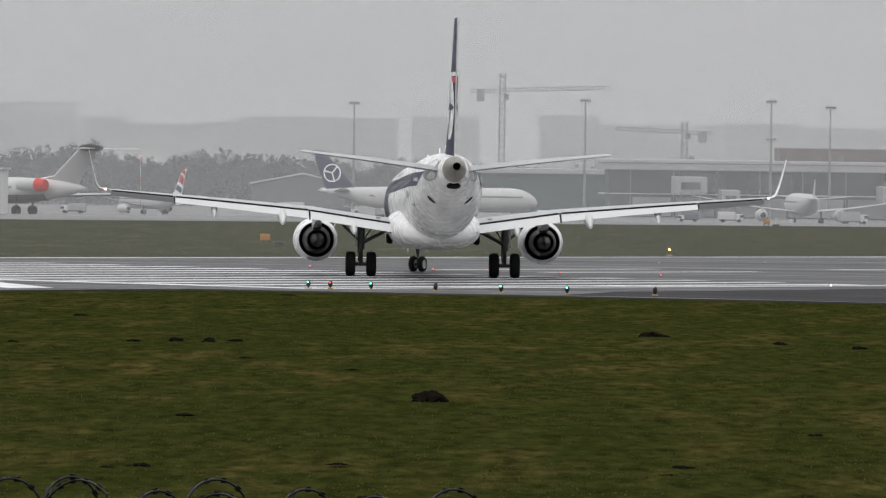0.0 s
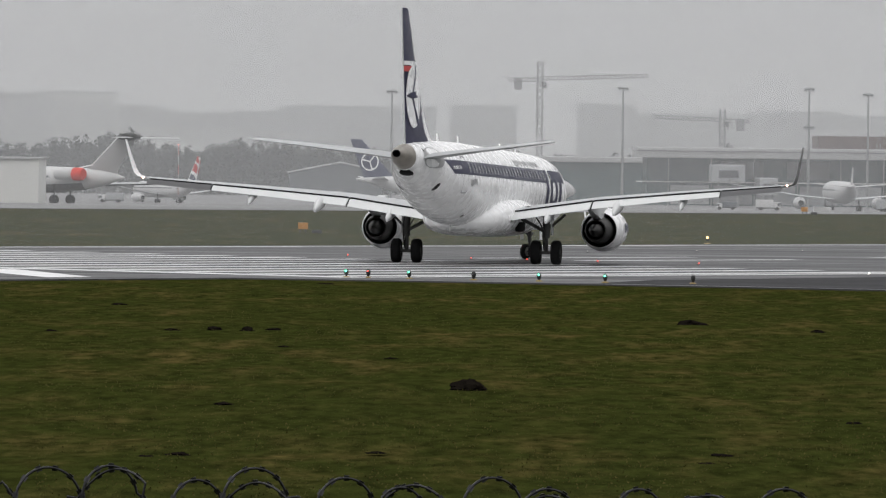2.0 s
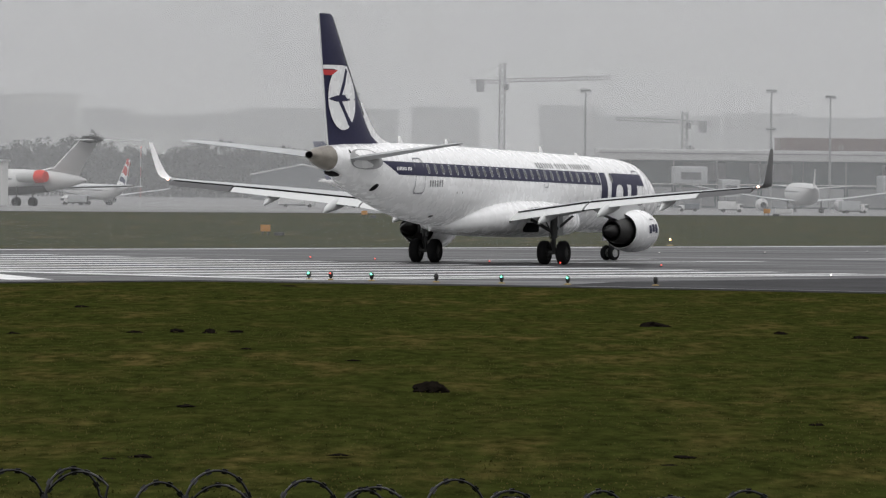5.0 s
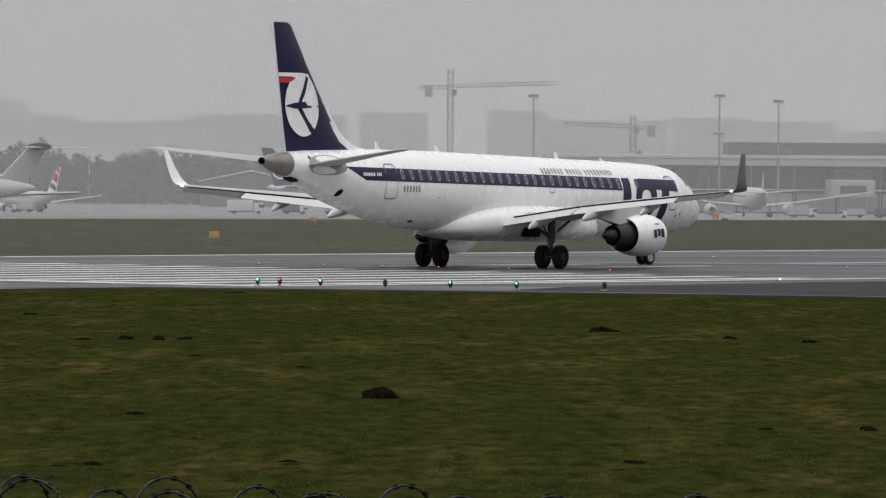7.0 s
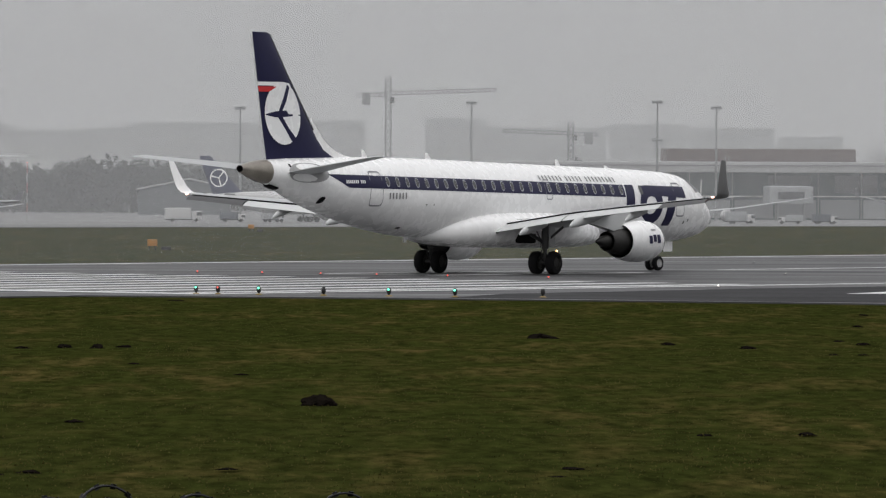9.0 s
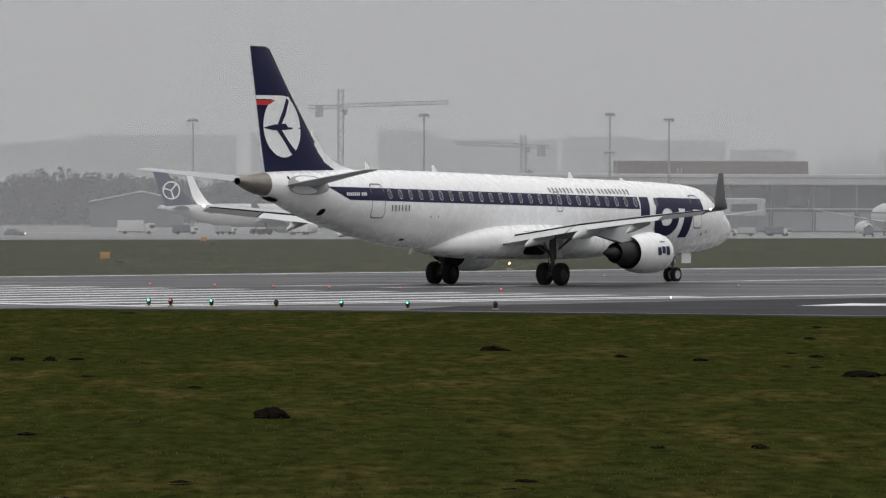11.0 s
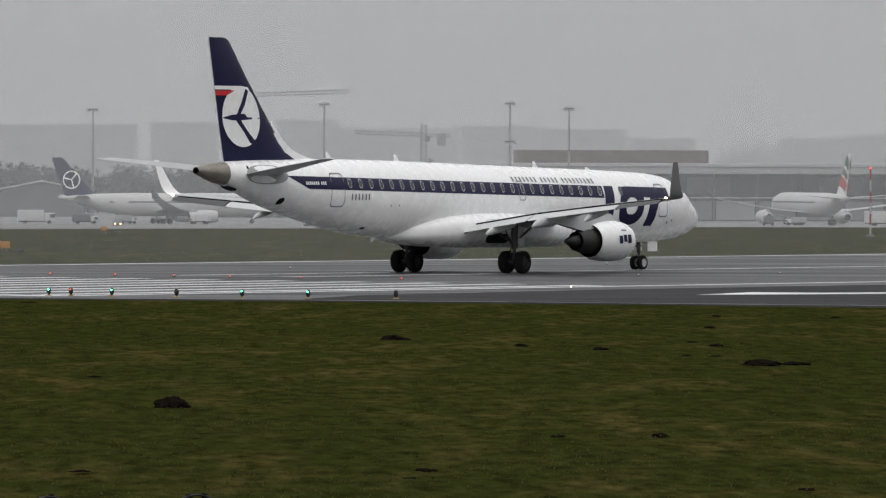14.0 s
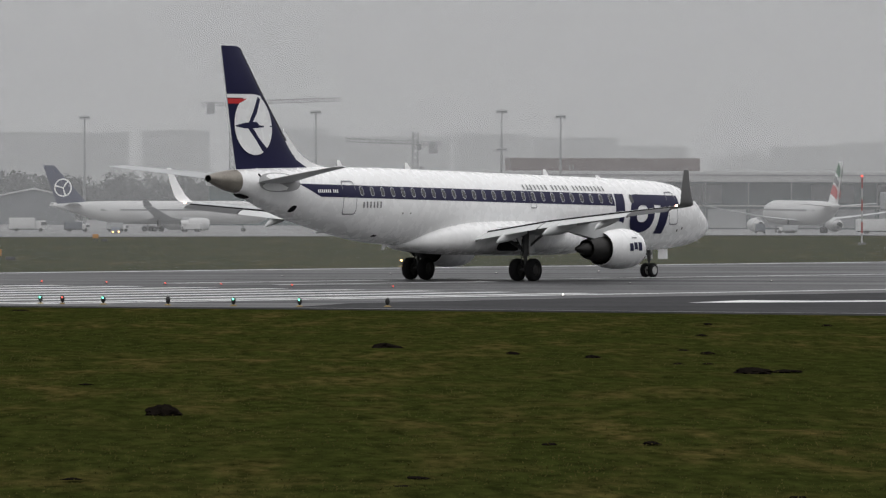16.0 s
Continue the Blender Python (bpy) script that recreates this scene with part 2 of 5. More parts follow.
def pavements():
    bm = bmesh.new()
    edge = [(60, 200.6), (217, 200.6), (219, 197), (221.5, 191), (225, 181), (227.5, 172), (234, 155), (250, 90), (1400, 90), (1400, 198), (2200, 198), (2200, 261), (60, 261)]
    slab(bm, edge, -0.05, 0.03, lambda u, v, w: runway(u, v, w))
    tagged(part("runway", bm, ASPHALT, smooth=False), "wide grey asphalt runway shining with rain", "runway", kind="structure")
    bm = bmesh.new()
    slab(bm, [(224, 189), (227, 178), (230, 168), (237, 154), (252, 92), (1380, 92), (1380, 195.5), (250, 195), (232, 193)], 0.0, 0.036, lambda u, v, w: runway(u, v, w))
    tagged(part("turning_pad", bm, ASPHALT_OLD, smooth=False), "darker wet asphalt pad beside the runway edge line", "pavement", kind="structure")
    # painted lines, each a thin coat of its own
    group = "runway markings"

    def line(name, a0, a1, b0, b1, label):
        bm = bmesh.new()
        steps = max(2, int((a1 - a0) / 20) + 1)
        rows = [[runway(a0 + (a1 - a0) * i / steps, b0, 0.041), runway(a0 + (a1 - a0) * i / steps, b1, 0.041)] for i in range(steps + 1)]
        rings(bm, rows, closed=False)
        return tagged(part(name, bm, MARK, smooth=False), label, "marking", group, "structure")

    for i in range(14):
        b = 201.3 + 4.1 * i
        line("threshold_stripe", 224.2, 258, b, b + 1.35, "worn white threshold stripe on wet asphalt")
    line("threshold_line", 221.8, 223.6, 199.5, 259, "white painted bar across the runway threshold")
    line("edge_line", 223.6, 1400, 199.3, 200.3, "white painted runway edge line")
    line("edge_line", 60, 2000, 258.4, 259.5, "white painted runway edge line")
    for i in range(12):
        line("centre_line", 291 + 60 * i, 330 + 60 * i, 228.6, 229.5, "white dashed runway centre line")
    for b in (225.0, 231.1):
        line("touchdown_bar", 266, 281, b, b + 0.9, "long white painted bar on the runway")
    # chevrons before the threshold
    for a in (200.0, 209.5):
        bm = bmesh.new()
        out = [(a, 203.0), (a + 2.4, 203.0), (a + 12.0, 216.5), (a + 9.0, 216.5)]
        bm.faces.new([bm.verts.new(runway(u, v, 0.041)) for u, v in out])
        tagged(part("chevron", bm, MARK, smooth=False), "white painted chevron before the threshold", "marking", group, "structure")
    bm = bmesh.new()
    out = [(242.5, 185), (248.6, 187), (250, 184.5), (258, 180), (258, 178.5), (246, 183)]
    bm.faces.new([bm.verts.new(runway(u, v, 0.041)) for u, v in out])
    tagged(part("taxi_marking", bm, MARK, smooth=False), "worn white painted marking on dark asphalt", "marking", group, "structure")
    bm = bmesh.new()
    xs = [-900, -300, -120] + [-60 + 10 * i for i in range(17)] + [200, 500, 900]
    rows = [[(x, min(592 + 0.6 * max(-45, x), 617), 0.03) for x in xs], [(x, 620, 0.03) for x in xs], [(x, 650, level(650) + 0.03) for x in xs]]
    for y in (760, 840, 1000, 1200, 1500, 1840, 2120, 2600):
        rows.append([(x, y, level(y) + 0.03) for x in xs])
    rings(bm, rows, closed=False)
    tagged(part("apron", bm, CONCRETE, smooth=False), "broad pale wet concrete apron", "pavement", kind="structure")


ground()
pavements()


def tufts():
    """Loose blades of grass over the near field, thicker in patches."""
    rng = np.random.default_rng(5)
    count = 40000
    y = 104 + 190 * rng.random(count) ** 1.15
    x = y * 0.071 * (2 * rng.random(count) - 1) * 1.15 + y * 0.018 + 1.0
    along, across = CA * x + SA * y, -SA * x + CA * y
    keep = (across < 199.5) & (along < np.interp(across, [90, 155, 172, 191, 200], [249, 233, 226.5, 220.5, 216]))
    x, y = x[keep], y[keep]
    patchy = np.array([noise.noise((a * 0.35, b * 0.13, 9.0)) for a, b in zip(x, y)])
    keep = patchy + 1.0 * rng.random(len(x)) > 0.2
    x, y, patchy = x[keep], y[keep], patchy[keep]
    n = len(x)
    turn, tall = rng.random(n) * np.pi, (0.012 + 0.022 * rng.random(n)) * (1 + 0.6 * patchy)
    wide = 0.006 + 0.012 * rng.random(n)
    lean = (rng.random((n, 2)) - 0.5) * 0.05
    verts = np.zeros((n, 4, 3))
    dx, dy = np.cos(turn) * wide, np.sin(turn) * wide
    for k, (s, h) in enumerate(((-1, 0), (1, 0), (0.45, 1), (-0.35, 0.75))):
        verts[:, k, 0] = x + s * dx + (lean[:, 0] if h else 0)
        verts[:, k, 1] = y + s * dy + (lean[:, 1] if h else 0)
        verts[:, k, 2] = h * tall - 0.03
    me = bpy.data.meshes.new("grass")
    base = np.arange(n) * 4
    me.from_pydata(verts.reshape(-1, 3).tolist(), [], np.stack([base, base + 1, base + 2, base + 3], 1).tolist())
    m = material("grass_blades", (0.040, 0.046, 0.011), 0.95, scale=0.32, fine=4.0, second=(0.080, 0.066, 0.022), stretch=(1, 0.4, 1), spec=0.03)
    me.materials.append(m)
    tagged(new("grass", me), "tufts of short green and straw-coloured winter grass", "grass", kind="stuff")


tufts()


# ---- the taxiing airliner: x forward, y to its left, z up, from the ground between the main wheels ----
# along, top, bottom, half width
HULL = [(-18.1, 4.90, 3.88, 0.47), (-17.45, 4.93, 3.70, 0.58), (-16.0, 4.98, 3.20, 0.86), (-14.5, 5.0, 2.80, 1.12), (-12.5, 5.03, 2.36, 1.35), (-10.3, 5.04, 1.95, 1.47),
        (-8.0, 5.03, 1.66, 1.5), (-6.0, 5.0, 1.56, 1.505), (0.0, 4.87, 1.52, 1.505), (6.0, 4.74, 1.39, 1.505), (12.0, 4.60, 1.25, 1.505),
        (13.5, 4.55, 1.24, 1.5), (15.1, 4.47, 1.28, 1.46), (16.0, 4.36, 1.33, 1.38), (16.6, 4.2, 1.38, 1.3), (17.3, 3.86, 1.47, 1.15),
        (17.9, 3.42, 1.58, 0.97), (18.5, 3.08, 1.75, 0.70), (18.95, 2.72, 1.98, 0.38), (19.15, 2.34, 2.22, 0.05)]
HX = np.array([h[0] for h in HULL])


def hull_at(x):
    """Top, bottom and half width of the hull, smoothed between its stations."""
    vals = []
    for k in (1, 2, 3):
        ys = np.array([h[k] for h in HULL])
        i = int(np.clip(np.searchsorted(HX, x) - 1, 0, len(HX) - 2))
        slopes = np.gradient(ys, HX)
        w = HX[i + 1] - HX[i]
        t = (x - HX[i]) / w
        a, b, c, d = 2 * t**3 - 3 * t**2 + 1, t**3 - 2 * t**2 + t, -2 * t**3 + 3 * t**2, t**3 - t**2
        vals.append(float(a * ys[i] + b * w * slopes[i] + c * ys[i + 1] + d * w * slopes[i + 1]))
    return vals


def skin(x, z, side, off=0.006):
    """The point of the hull's skin at that station and height, off metres proud."""
    zt, zb, w = hull_at(x)
    mid, half = (zt + zb) / 2, (zt - zb) / 2
    u = max(-0.995, min(0.995, (z - mid) / half))
    y = w * math.sqrt(1 - u * u)
    n = Vector((0, y / w**2, (z - mid) / half**2)).normalized()
    return Vector((x, side * (y + off * n.y), z + off * n.z))


def patch(bm, edges, side, off=0.006, nx=12, nz=5):
    """A panel on the skin between two slanted ends: edges gives (x, z) at rear-low, rear-high, front-high, front-low."""
    (x0, z0), (x1, z1), (x2, z2), (x3, z3) = edges
    rows = []
    for i in range(nz + 1):
        v = i / nz
        rows.append([skin((x0 + (x1 - x0) * v) * (1 - u) + (x3 + (x2 - x3) * v) * u, (z0 + (z1 - z0) * v) * (1 - u) + (z3 + (z2 - z3) * v) * u, side, off) for u in [k / nx for k in range(nx + 1)]])
    return rings(bm, rows, closed=False)


def blob(bm, x, z, rx, rz, side, off=0.008, power=2.0, n=20, inner=0.0):
    """A rounded plate on the skin, or a rounded frame where inner is given."""
    def at(k, s):
        a = k * math.tau / n
        c, d = math.cos(a), math.sin(a)
        return skin(x + s * rx * abs(c) ** (2 / power) * (1 if c > 0 else -1), z + s * rz * abs(d) ** (2 / power) * (1 if d > 0 else -1), side, off)
    if inner:
        return rings(bm, [[at(k, 1) for k in range(n)], [at(k, inner) for k in range(n)]], True, (False, False))
    outer, mid = [bm.verts.new(at(k, 1)) for k in range(n)], bm.verts.new(skin(x, z, side, off))
    for k in range(n):
        bm.faces.new((outer[k], outer[(k + 1) % n], mid))
    return bm


def foil(bm, stations, n=9):
    """A wing surface: stations of (leading edge, trailing edge, thickness), the edges as points."""
    loops = []
    for le, te, th in stations:
        le, te = Vector(le), Vector(te)
        up = (te - le).cross(Vector((0, 1, 0)) if abs((te - le).y) < 0.01 and th[1] == "flat" else Vector((0, 0, 1)))
        normal = Vector((0, 0, 1)) if th[1] == "flat" else Vector((0, 1, 0))
        if th[1] not in ("flat", "fin"):
            normal = Vector(th[1]).normalized()
        t, ring = th[0], []
        for k in range(n + 1):
            u = (k / n) ** 1.6
            s = 2.6 * math.sqrt(max(u, 0)) * (1 - u) ** 0.9 * 0.5
            ring.append(le.lerp(te, u) + normal * t * s)
        for k in range(n - 1, 0, -1):
            u = (k / n) ** 1.6
            s = 2.6 * math.sqrt(u) * (1 - u) ** 0.9 * 0.5
            ring.append(le.lerp(te, u) - normal * t * s * 0.7)
        loops.append(ring)
    return rings(bm, loops)


def mirror(points, side):
    return [tuple((p[0], p[1] * side, p[2])) for p in points]


def lerp(a, b, t):
    return tuple(p + (q - p) * t for p, q in zip(a, b))


# wing: y, leading edge x z, trailing edge x z, thickness
WING = [(1.2, 5.3, 2.02, -1.35, 2.12, 0.46), (1.9, 4.75, 2.12, -1.35, 2.2, 0.44), (5.2, 1.9, 2.62, -1.45, 2.68, 0.34), (9.0, -0.1, 3.0, -2.45, 3.02, 0.22), (13.4, -2.45, 3.36, -3.6, 3.37, 0.11)]


def wing_at(y):
    ys = [w[0] for w in WING]
    return [float(np.interp(y, ys, [w[k] for w in WING])) for k in range(1, 6)]


def wing_section(y, side):
    lx, lz, tx, tz, th = wing_at(y)
    return (lx, side * y, lz), (tx, side * y, tz), (th, "flat")


def build_wing(plane, side):
    bm = bmesh.new()
    foil(bm, [wing_section(y, side) for y in (1.2, 1.9, 3.0, 4.2, 5.2, 6.5, 8, 9.5, 11, 12.4, 13.4)], 11)
    wing = part("wing", bm, WING_GREY, plane, "pale grey swept wing with upturned winglet")
    # polished leading edge
    bm = bmesh.new()
    path = []
    for k in range(13):
        y = 1.7 + (13.3 - 1.7) * k / 12
        lx, lz, tx, tz, th = wing_at(y)
        path.append((lx + 0.01, side * y, lz + 0.01))
    tube(bm, path, [0.075 - 0.004 * k for k in range(13)], 8)
    part("leading_edge", bm, LIP, wing, "bright bare metal leading edge")

    # trailing edge panels: flaps a little down, ailerons level
    def flap(name, y0, y1, chord0, chord1, drop, gap, mat, label, sink=0.075):
        bm = bmesh.new()
        loops = []
        for y, ch in ((y0, chord0), ((y0 + y1) / 2, (chord0 + chord1) / 2), (y1, chord1)):
            lx, lz, tx, tz, th = wing_at(y)
            le, te = (tx - gap, side * y, tz - sink), (tx - gap - ch, side * y, tz - sink - drop * ch)
            loops.append((le, te, (0.10, "flat")))
        foil(bm, loops, 6)
        return part(name, bm, mat, wing, label)

    flap("flap", 1.82, 5.12, 0.95, 0.88, 0.34, 0.02, FLAP_GREY, "lowered pale inner flap")
    flap("flap", 5.2, 10.7, 0.85, 0.55, 0.34, 0.02, FLAP_GREY, "lowered pale outer flap")
    for y0, y1 in ((1.84, 5.1), (5.22, 10.68), (10.78, 13.3)):
        bm = bmesh.new()
        loops = []
        for k in range(4):
            y = y0 + (y1 - y0) * k / 3
            lx, lz, tx, tz, th = wing_at(y)
            loops.append([(tx + 0.05, side * y, tz + 0.012), (tx - 0.03, side * y, tz + 0.012), (tx - 0.05, side * y, tz - 0.065), (tx + 0.05, side * y, tz - 0.08)])
        rings(bm, loops)
        part("flap_gap", bm, DARK, wing, "dark gap between wing and flap", False)
    flap("aileron", 10.76, 13.35, 0.6, 0.46, 0.36, 0.02, AILERON, "grey aileron at the wing end, darkened for its shadow", 0.06)
    for y, ch in ((1.84, 0.95), (5.16, 0.84), (10.73, 0.5)):
        bm = bmesh.new()
        lx, lz, tx, tz, th = wing_at(y)
        slab(bm, [(tx + 0.1, tz + 0.01), (tx - ch, tz - 0.08 - 0.34 * ch), (tx - ch, tz - 0.13 - 0.34 * ch), (tx + 0.1, tz - 0.2)], -0.022, 0.022, lambda u, v, w: (u, side * y + w, v))
        part("flap_end_seal", bm, DARK, wing, "dark seal between the flap panels", False)
    # flap track fairings
    for y, ln, r in ((3.35, 2.3, 0.2), (6.3, 2.6, 0.215), (9.1, 1.9, 0.16)):
        bm = bmesh.new()
        lx, lz, tx, tz, th = wing_at(y)
        x0, zz = tx + 0.9, tz - 0.26
        prof = []
        for k in range(11):
            u = k / 10
            s = math.sin(math.pi * (0.06 + 0.90 * u)) ** 0.7
            x = x0 - ln * u
            z = zz - 0.42 * u * u
            prof.append([(x, side * y + r * 0.9 * s * math.cos(a), z + r * 1.25 * s * math.sin(a)) for a in [j * math.tau / 12 for j in range(12)]])
        rings(bm, prof)
        part("flap_track_fairing", bm, FLAP_GREY, wing, "tapered flap track fairing under the wing")
    # winglet
    bm = bmesh.new()
    out = []
    for u, dy, dz, le_x, chord, th in ((0, 0.0, 0.0, -2.45, 1.15, 0.11), (0.12, 0.20, 0.015, -2.52, 1.14, 0.1), (0.3, 0.40, 0.07, -2.66, 1.10, 0.09), (0.42, 0.50, 0.19, -2.84, 1.02, 0.08),
                                       (0.55, 0.58, 0.42, -3.08, 0.88, 0.07), (0.75, 0.70, 0.90, -3.40, 0.66, 0.055), (1.0, 0.86, 1.60, -3.76, 0.38, 0.035)):
        bend = min(u / 0.5, 1)
        y, z = 13.4 + dy, 3.37 + dz
        le = (le_x, side * y, z)
        out.append((le, (le[0] - chord, side * y, z + 0.02), (th, (0, -side * (0.2 + 0.8 * bend), 1.05 - 0.75 * bend))))
    foil(bm, out, 7)
    winglet = part("winglet", bm, [WINGLET, WHITE], wing, "upturned winglet, grey outside and white inside")
    for face in winglet.data.polygons:
        if face.normal.y * side < -0.1:
            face.material_index = 1
    bm = bmesh.new()
    lathe(bm, [(-3.74, 0.0), (-3.72, 0.04), (-3.62, 0.045), (-3.5, 0.0)], "x", (0, side * 13.56, 3.40), 10)
    part("tip_light", bm, TIP_LIGHT, wing, "small lit white and red tip lamp")
    # root fillet marks: small dark squares of the walkway
    bm = bmesh.new()
    for k in range(3):
        lx, lz, tx, tz, th = wing_at(2.3)
        box(bm, (tx + 0.2 + 0.35 * k, side * 2.3 - 0.09, tz + 0.085 + 0.02 * k), (tx + 0.32 + 0.35 * k, side * 2.3 + 0.09, tz + 0.10 + 0.02 * k))
    part("walkway_mark", bm, SEAM, wing, "small dark walkway marks", False)


# aileron grey taken darker to hold the shadow at the wing end
AILERON = material("dark_grey_aileron", (0.055, 0.055, 0.058), 0.5, vary=0.15)
WINGLET = material("dark_grey_winglet", (0.23, 0.23, 0.23), 0.45, vary=0.15)
TIP_LIGHT = glow("tip_lamp_glow", (1.0, 0.55, 0.42), 7.0)
BEACON = glow("red_beacon_glow", (1.0, 0.05, 0.03), 5.0)
HOT_WHITE = glow("white_lamp_glow", (1.0, 0.95, 0.85), 12.0)


def build_engine(plane, side):
    c = (0, side * 4.72, 1.40)
    bm = bmesh.new()
    lathe(bm, [(3.42, 0.73), (3.40, 0.755), (3.8, 0.85), (4.4, 0.92), (5.1, 0.93), (5.7, 0.88), (6.02, 0.80)], "x", c, 48)
    engine = part("engine", bm, WHITE, plane, "white turbofan engine with dark nozzle")
    bm = bmesh.new()
    lathe(bm, [(6.00, 0.806), (6.14, 0.76), (6.20, 0.70), (6.16, 0.66), (5.9, 0.62), (5.3, 0.62)], "x", c, 48)
    part("intake_lip", bm, LIP, engine, "polished intake lip")
    bm = bmesh.new()
    lathe(bm, [(5.3, 0.62), (5.35, 0.2), (5.6, 0.0)], "x", c, 30)
    part("fan", bm, SOOT, engine, "dark fan")
    bm = bmesh.new()
    lathe(bm, [(3.42, 0.73), (3.42, 0.70), (4.2, 0.74), (4.4, 0.40)], "x", c, 48)
    part("bypass_duct", bm, DARK, engine, "dark bypass duct")
    bm = bmesh.new()
    lathe(bm, [(4.4, 0.56), (3.6, 0.60), (3.0, 0.56), (2.35, 0.44), (2.33, 0.40), (2.9, 0.36)], "x", c, 40)
    part("core_nozzle", bm, SOOT, engine, "sooty dark core nozzle")
    bm = bmesh.new()
    lathe(bm, [(2.9, 0.33), (2.4, 0.31), (1.9, 0.22), (1.5, 0.08), (1.38, 0.0)], "x", c, 30)
    part("exhaust_plug", bm, SOOT, engine, "pointed dark exhaust plug")
    # pylon: a slim blade from the cowl up to the wing
    bm = bmesh.new()
    loops = []
    for x, zt, zb, w in ((5.6, 2.32, 2.2, 0.05), (5.0, 2.62, 2.1, 0.14), (4.0, 2.75, 1.95, 0.19), (2.8, 2.62, 1.85, 0.19), (1.6, 2.5, 2.05, 0.15), (0.2, 2.45, 2.3, 0.04)):
        loops.append([(x, c[1] + w, zt), (x, c[1] + w, zb), (x, c[1] - w, zb), (x, c[1] - w, zt)])
    rings(bm, loops)
    part("pylon", bm, FLAP_GREY, engine, "grey engine pylon")
    # cowl badge as plain dark shapes, and a vent
    def on(u, v):
        a = v / 0.94
        return (u, c[1] + side * 0.945 * math.cos(a), c[2] + 0.945 * math.sin(a))

    def plate(name, quad, mat):
        bm = bmesh.new()
        rows = []
        for i in range(4):
            v0 = quad[1] + (quad[3] - quad[1]) * i / 3
            rows.append([on(quad[0] + (quad[2] - quad[0]) * k / 4, v0) for k in range(5)])
        rings(bm, rows, closed=False)
        part(name, bm, mat, engine, "", False)

    if side < 0:
        for q in ((4.52, -0.10, 4.80, 0.26), (4.88, -0.02, 5.14, 0.30), (5.22, -0.08, 5.50, 0.30)):
            plate("cowl_badge", q, NAVY)
    plate("cowl_vent", (4.85, 0.50, 5.25, 0.56), SEAM)
    bm = bmesh.new()
    slab(bm, [(4.4, 0.45), (5.2, 0.95), (4.9, 1.02), (4.2, 0.62)], -0.012, 0.012, lambda u, v, w: (u, c[1] - side * (0.62 + v * 0.25), c[2] + 0.3 + v * 0.45 + w))
    part("strake", bm, WHITE, engine)


def wheel(name, parent, place, r, width, outer):
    """A tyre on its hub, free to turn about its axle."""
    bm = bmesh.new()
    w = width / 2
    lathe(bm, [(-w, r * 0.58), (-w, r * 0.72), (-w * 0.96, r * 0.85), (-w * 0.75, r * 0.96), (-w * 0.45, r), (-w * 0.4, r * 0.985), (-w * 0.33, r), (w * 0.33, r), (w * 0.4, r * 0.985), (w * 0.45, r), (w * 0.75, r * 0.96), (w * 0.96, r * 0.85), (w, r * 0.72), (w, r * 0.58)], "y", (0, 0, 0), 40)
    ob = part(name, bm, RUBBER, parent, "black rubber tyre on a steel hub")
    ob.location = place
    bm = bmesh.new()
    lathe(bm, [(-w * 0.8, 0.0), (-w * 0.8, r * 0.3), (-w * 0.6, r * 0.5), (-w, r * 0.6), (w, r * 0.6), (w * 0.6, r * 0.5), (w * 0.8, r * 0.3), (w * 0.8, 0.0)], "y", (0, 0, 0), 24)
    for k in range(8):
        a = k * math.tau / 8
        for s in (-1, 1):
            bmesh.ops.create_cube(bm, size=r * 0.1, matrix=Matrix.Translation((math.cos(a) * r * 0.4, s * w * 0.74, math.sin(a) * r * 0.4)))
    part("hub", bm, outer, ob, "steel wheel hub with bolts")
    return ob


WHEELS = []


def build_main_gear(plane, side):
    bm = bmesh.new()
    y = side * 2.97
    tube(bm, [(0, y, 0.5), (0, y, 1.1), (0, y, 1.12), (0.02, y, 2.3)], [0.085, 0.085, 0.15, 0.15], 14)
    gear = part("main_gear", bm, GEAR, plane, "steel main landing gear leg")
    bm = bmesh.new()
    tube(bm, [(0, y - 0.42, 0.505), (0, y + 0.42, 0.505)], 0.075, 12)
    part("axle", bm, GEAR, gear)
    bm = bmesh.new()
    tube(bm, [(0, y, 1.35), (0.0, side * 1.75, 2.0)], 0.075, 10)
    tube(bm, [(0, y, 2.0), (0.0, side * 2.1, 2.1)], 0.04, 8)
    part("side_brace", bm, GEAR, gear, "slanted steel side brace")
    bm = bmesh.new()
    tube(bm, [(-0.14, y, 1.2), (-0.34, y, 0.9), (-0.1, y, 0.58)], 0.035, 8)
    part("torque_link", bm, GEAR, gear)
    bm = bmesh.new()
    box(bm, (0.0, y + side * 0.20, 1.25), (0.42, y + side * 0.24, 2.1), 0.01)
    part("gear_door", bm, FLAP_GREY, gear, "grey landing gear door", False)
    bm = bmesh.new()
    tube(bm, [(0.05, y + side * 0.1, 1.5), (0.3, y + side * 0.75, 2.1)], 0.055, 8)
    tube(bm, [(-0.16, y, 1.25), (-0.2, y - side * 0.25, 1.75), (-0.1, y - side * 0.5, 2.1)], 0.03, 6)
    part("retraction_jack", bm, GEAR, gear, "dark steel retraction jack")
    bm = bmesh.new()
    for dx in (-0.12, 0.1):
        tube(bm, [(dx, y + 0.1, 1.9), (dx - 0.05, y + 0.13, 1.2), (dx * 0.5, y + 0.1, 0.62)], 0.018, 6)
    part("brake_hose", bm, DARK, gear)
    for dy in (-0.43, 0.43):
        WHEELS.append((wheel("tyre", gear, (0, y + dy, 0.51), 0.51, 0.40, SOOT), (0, y + dy, 0.51), 0.51))


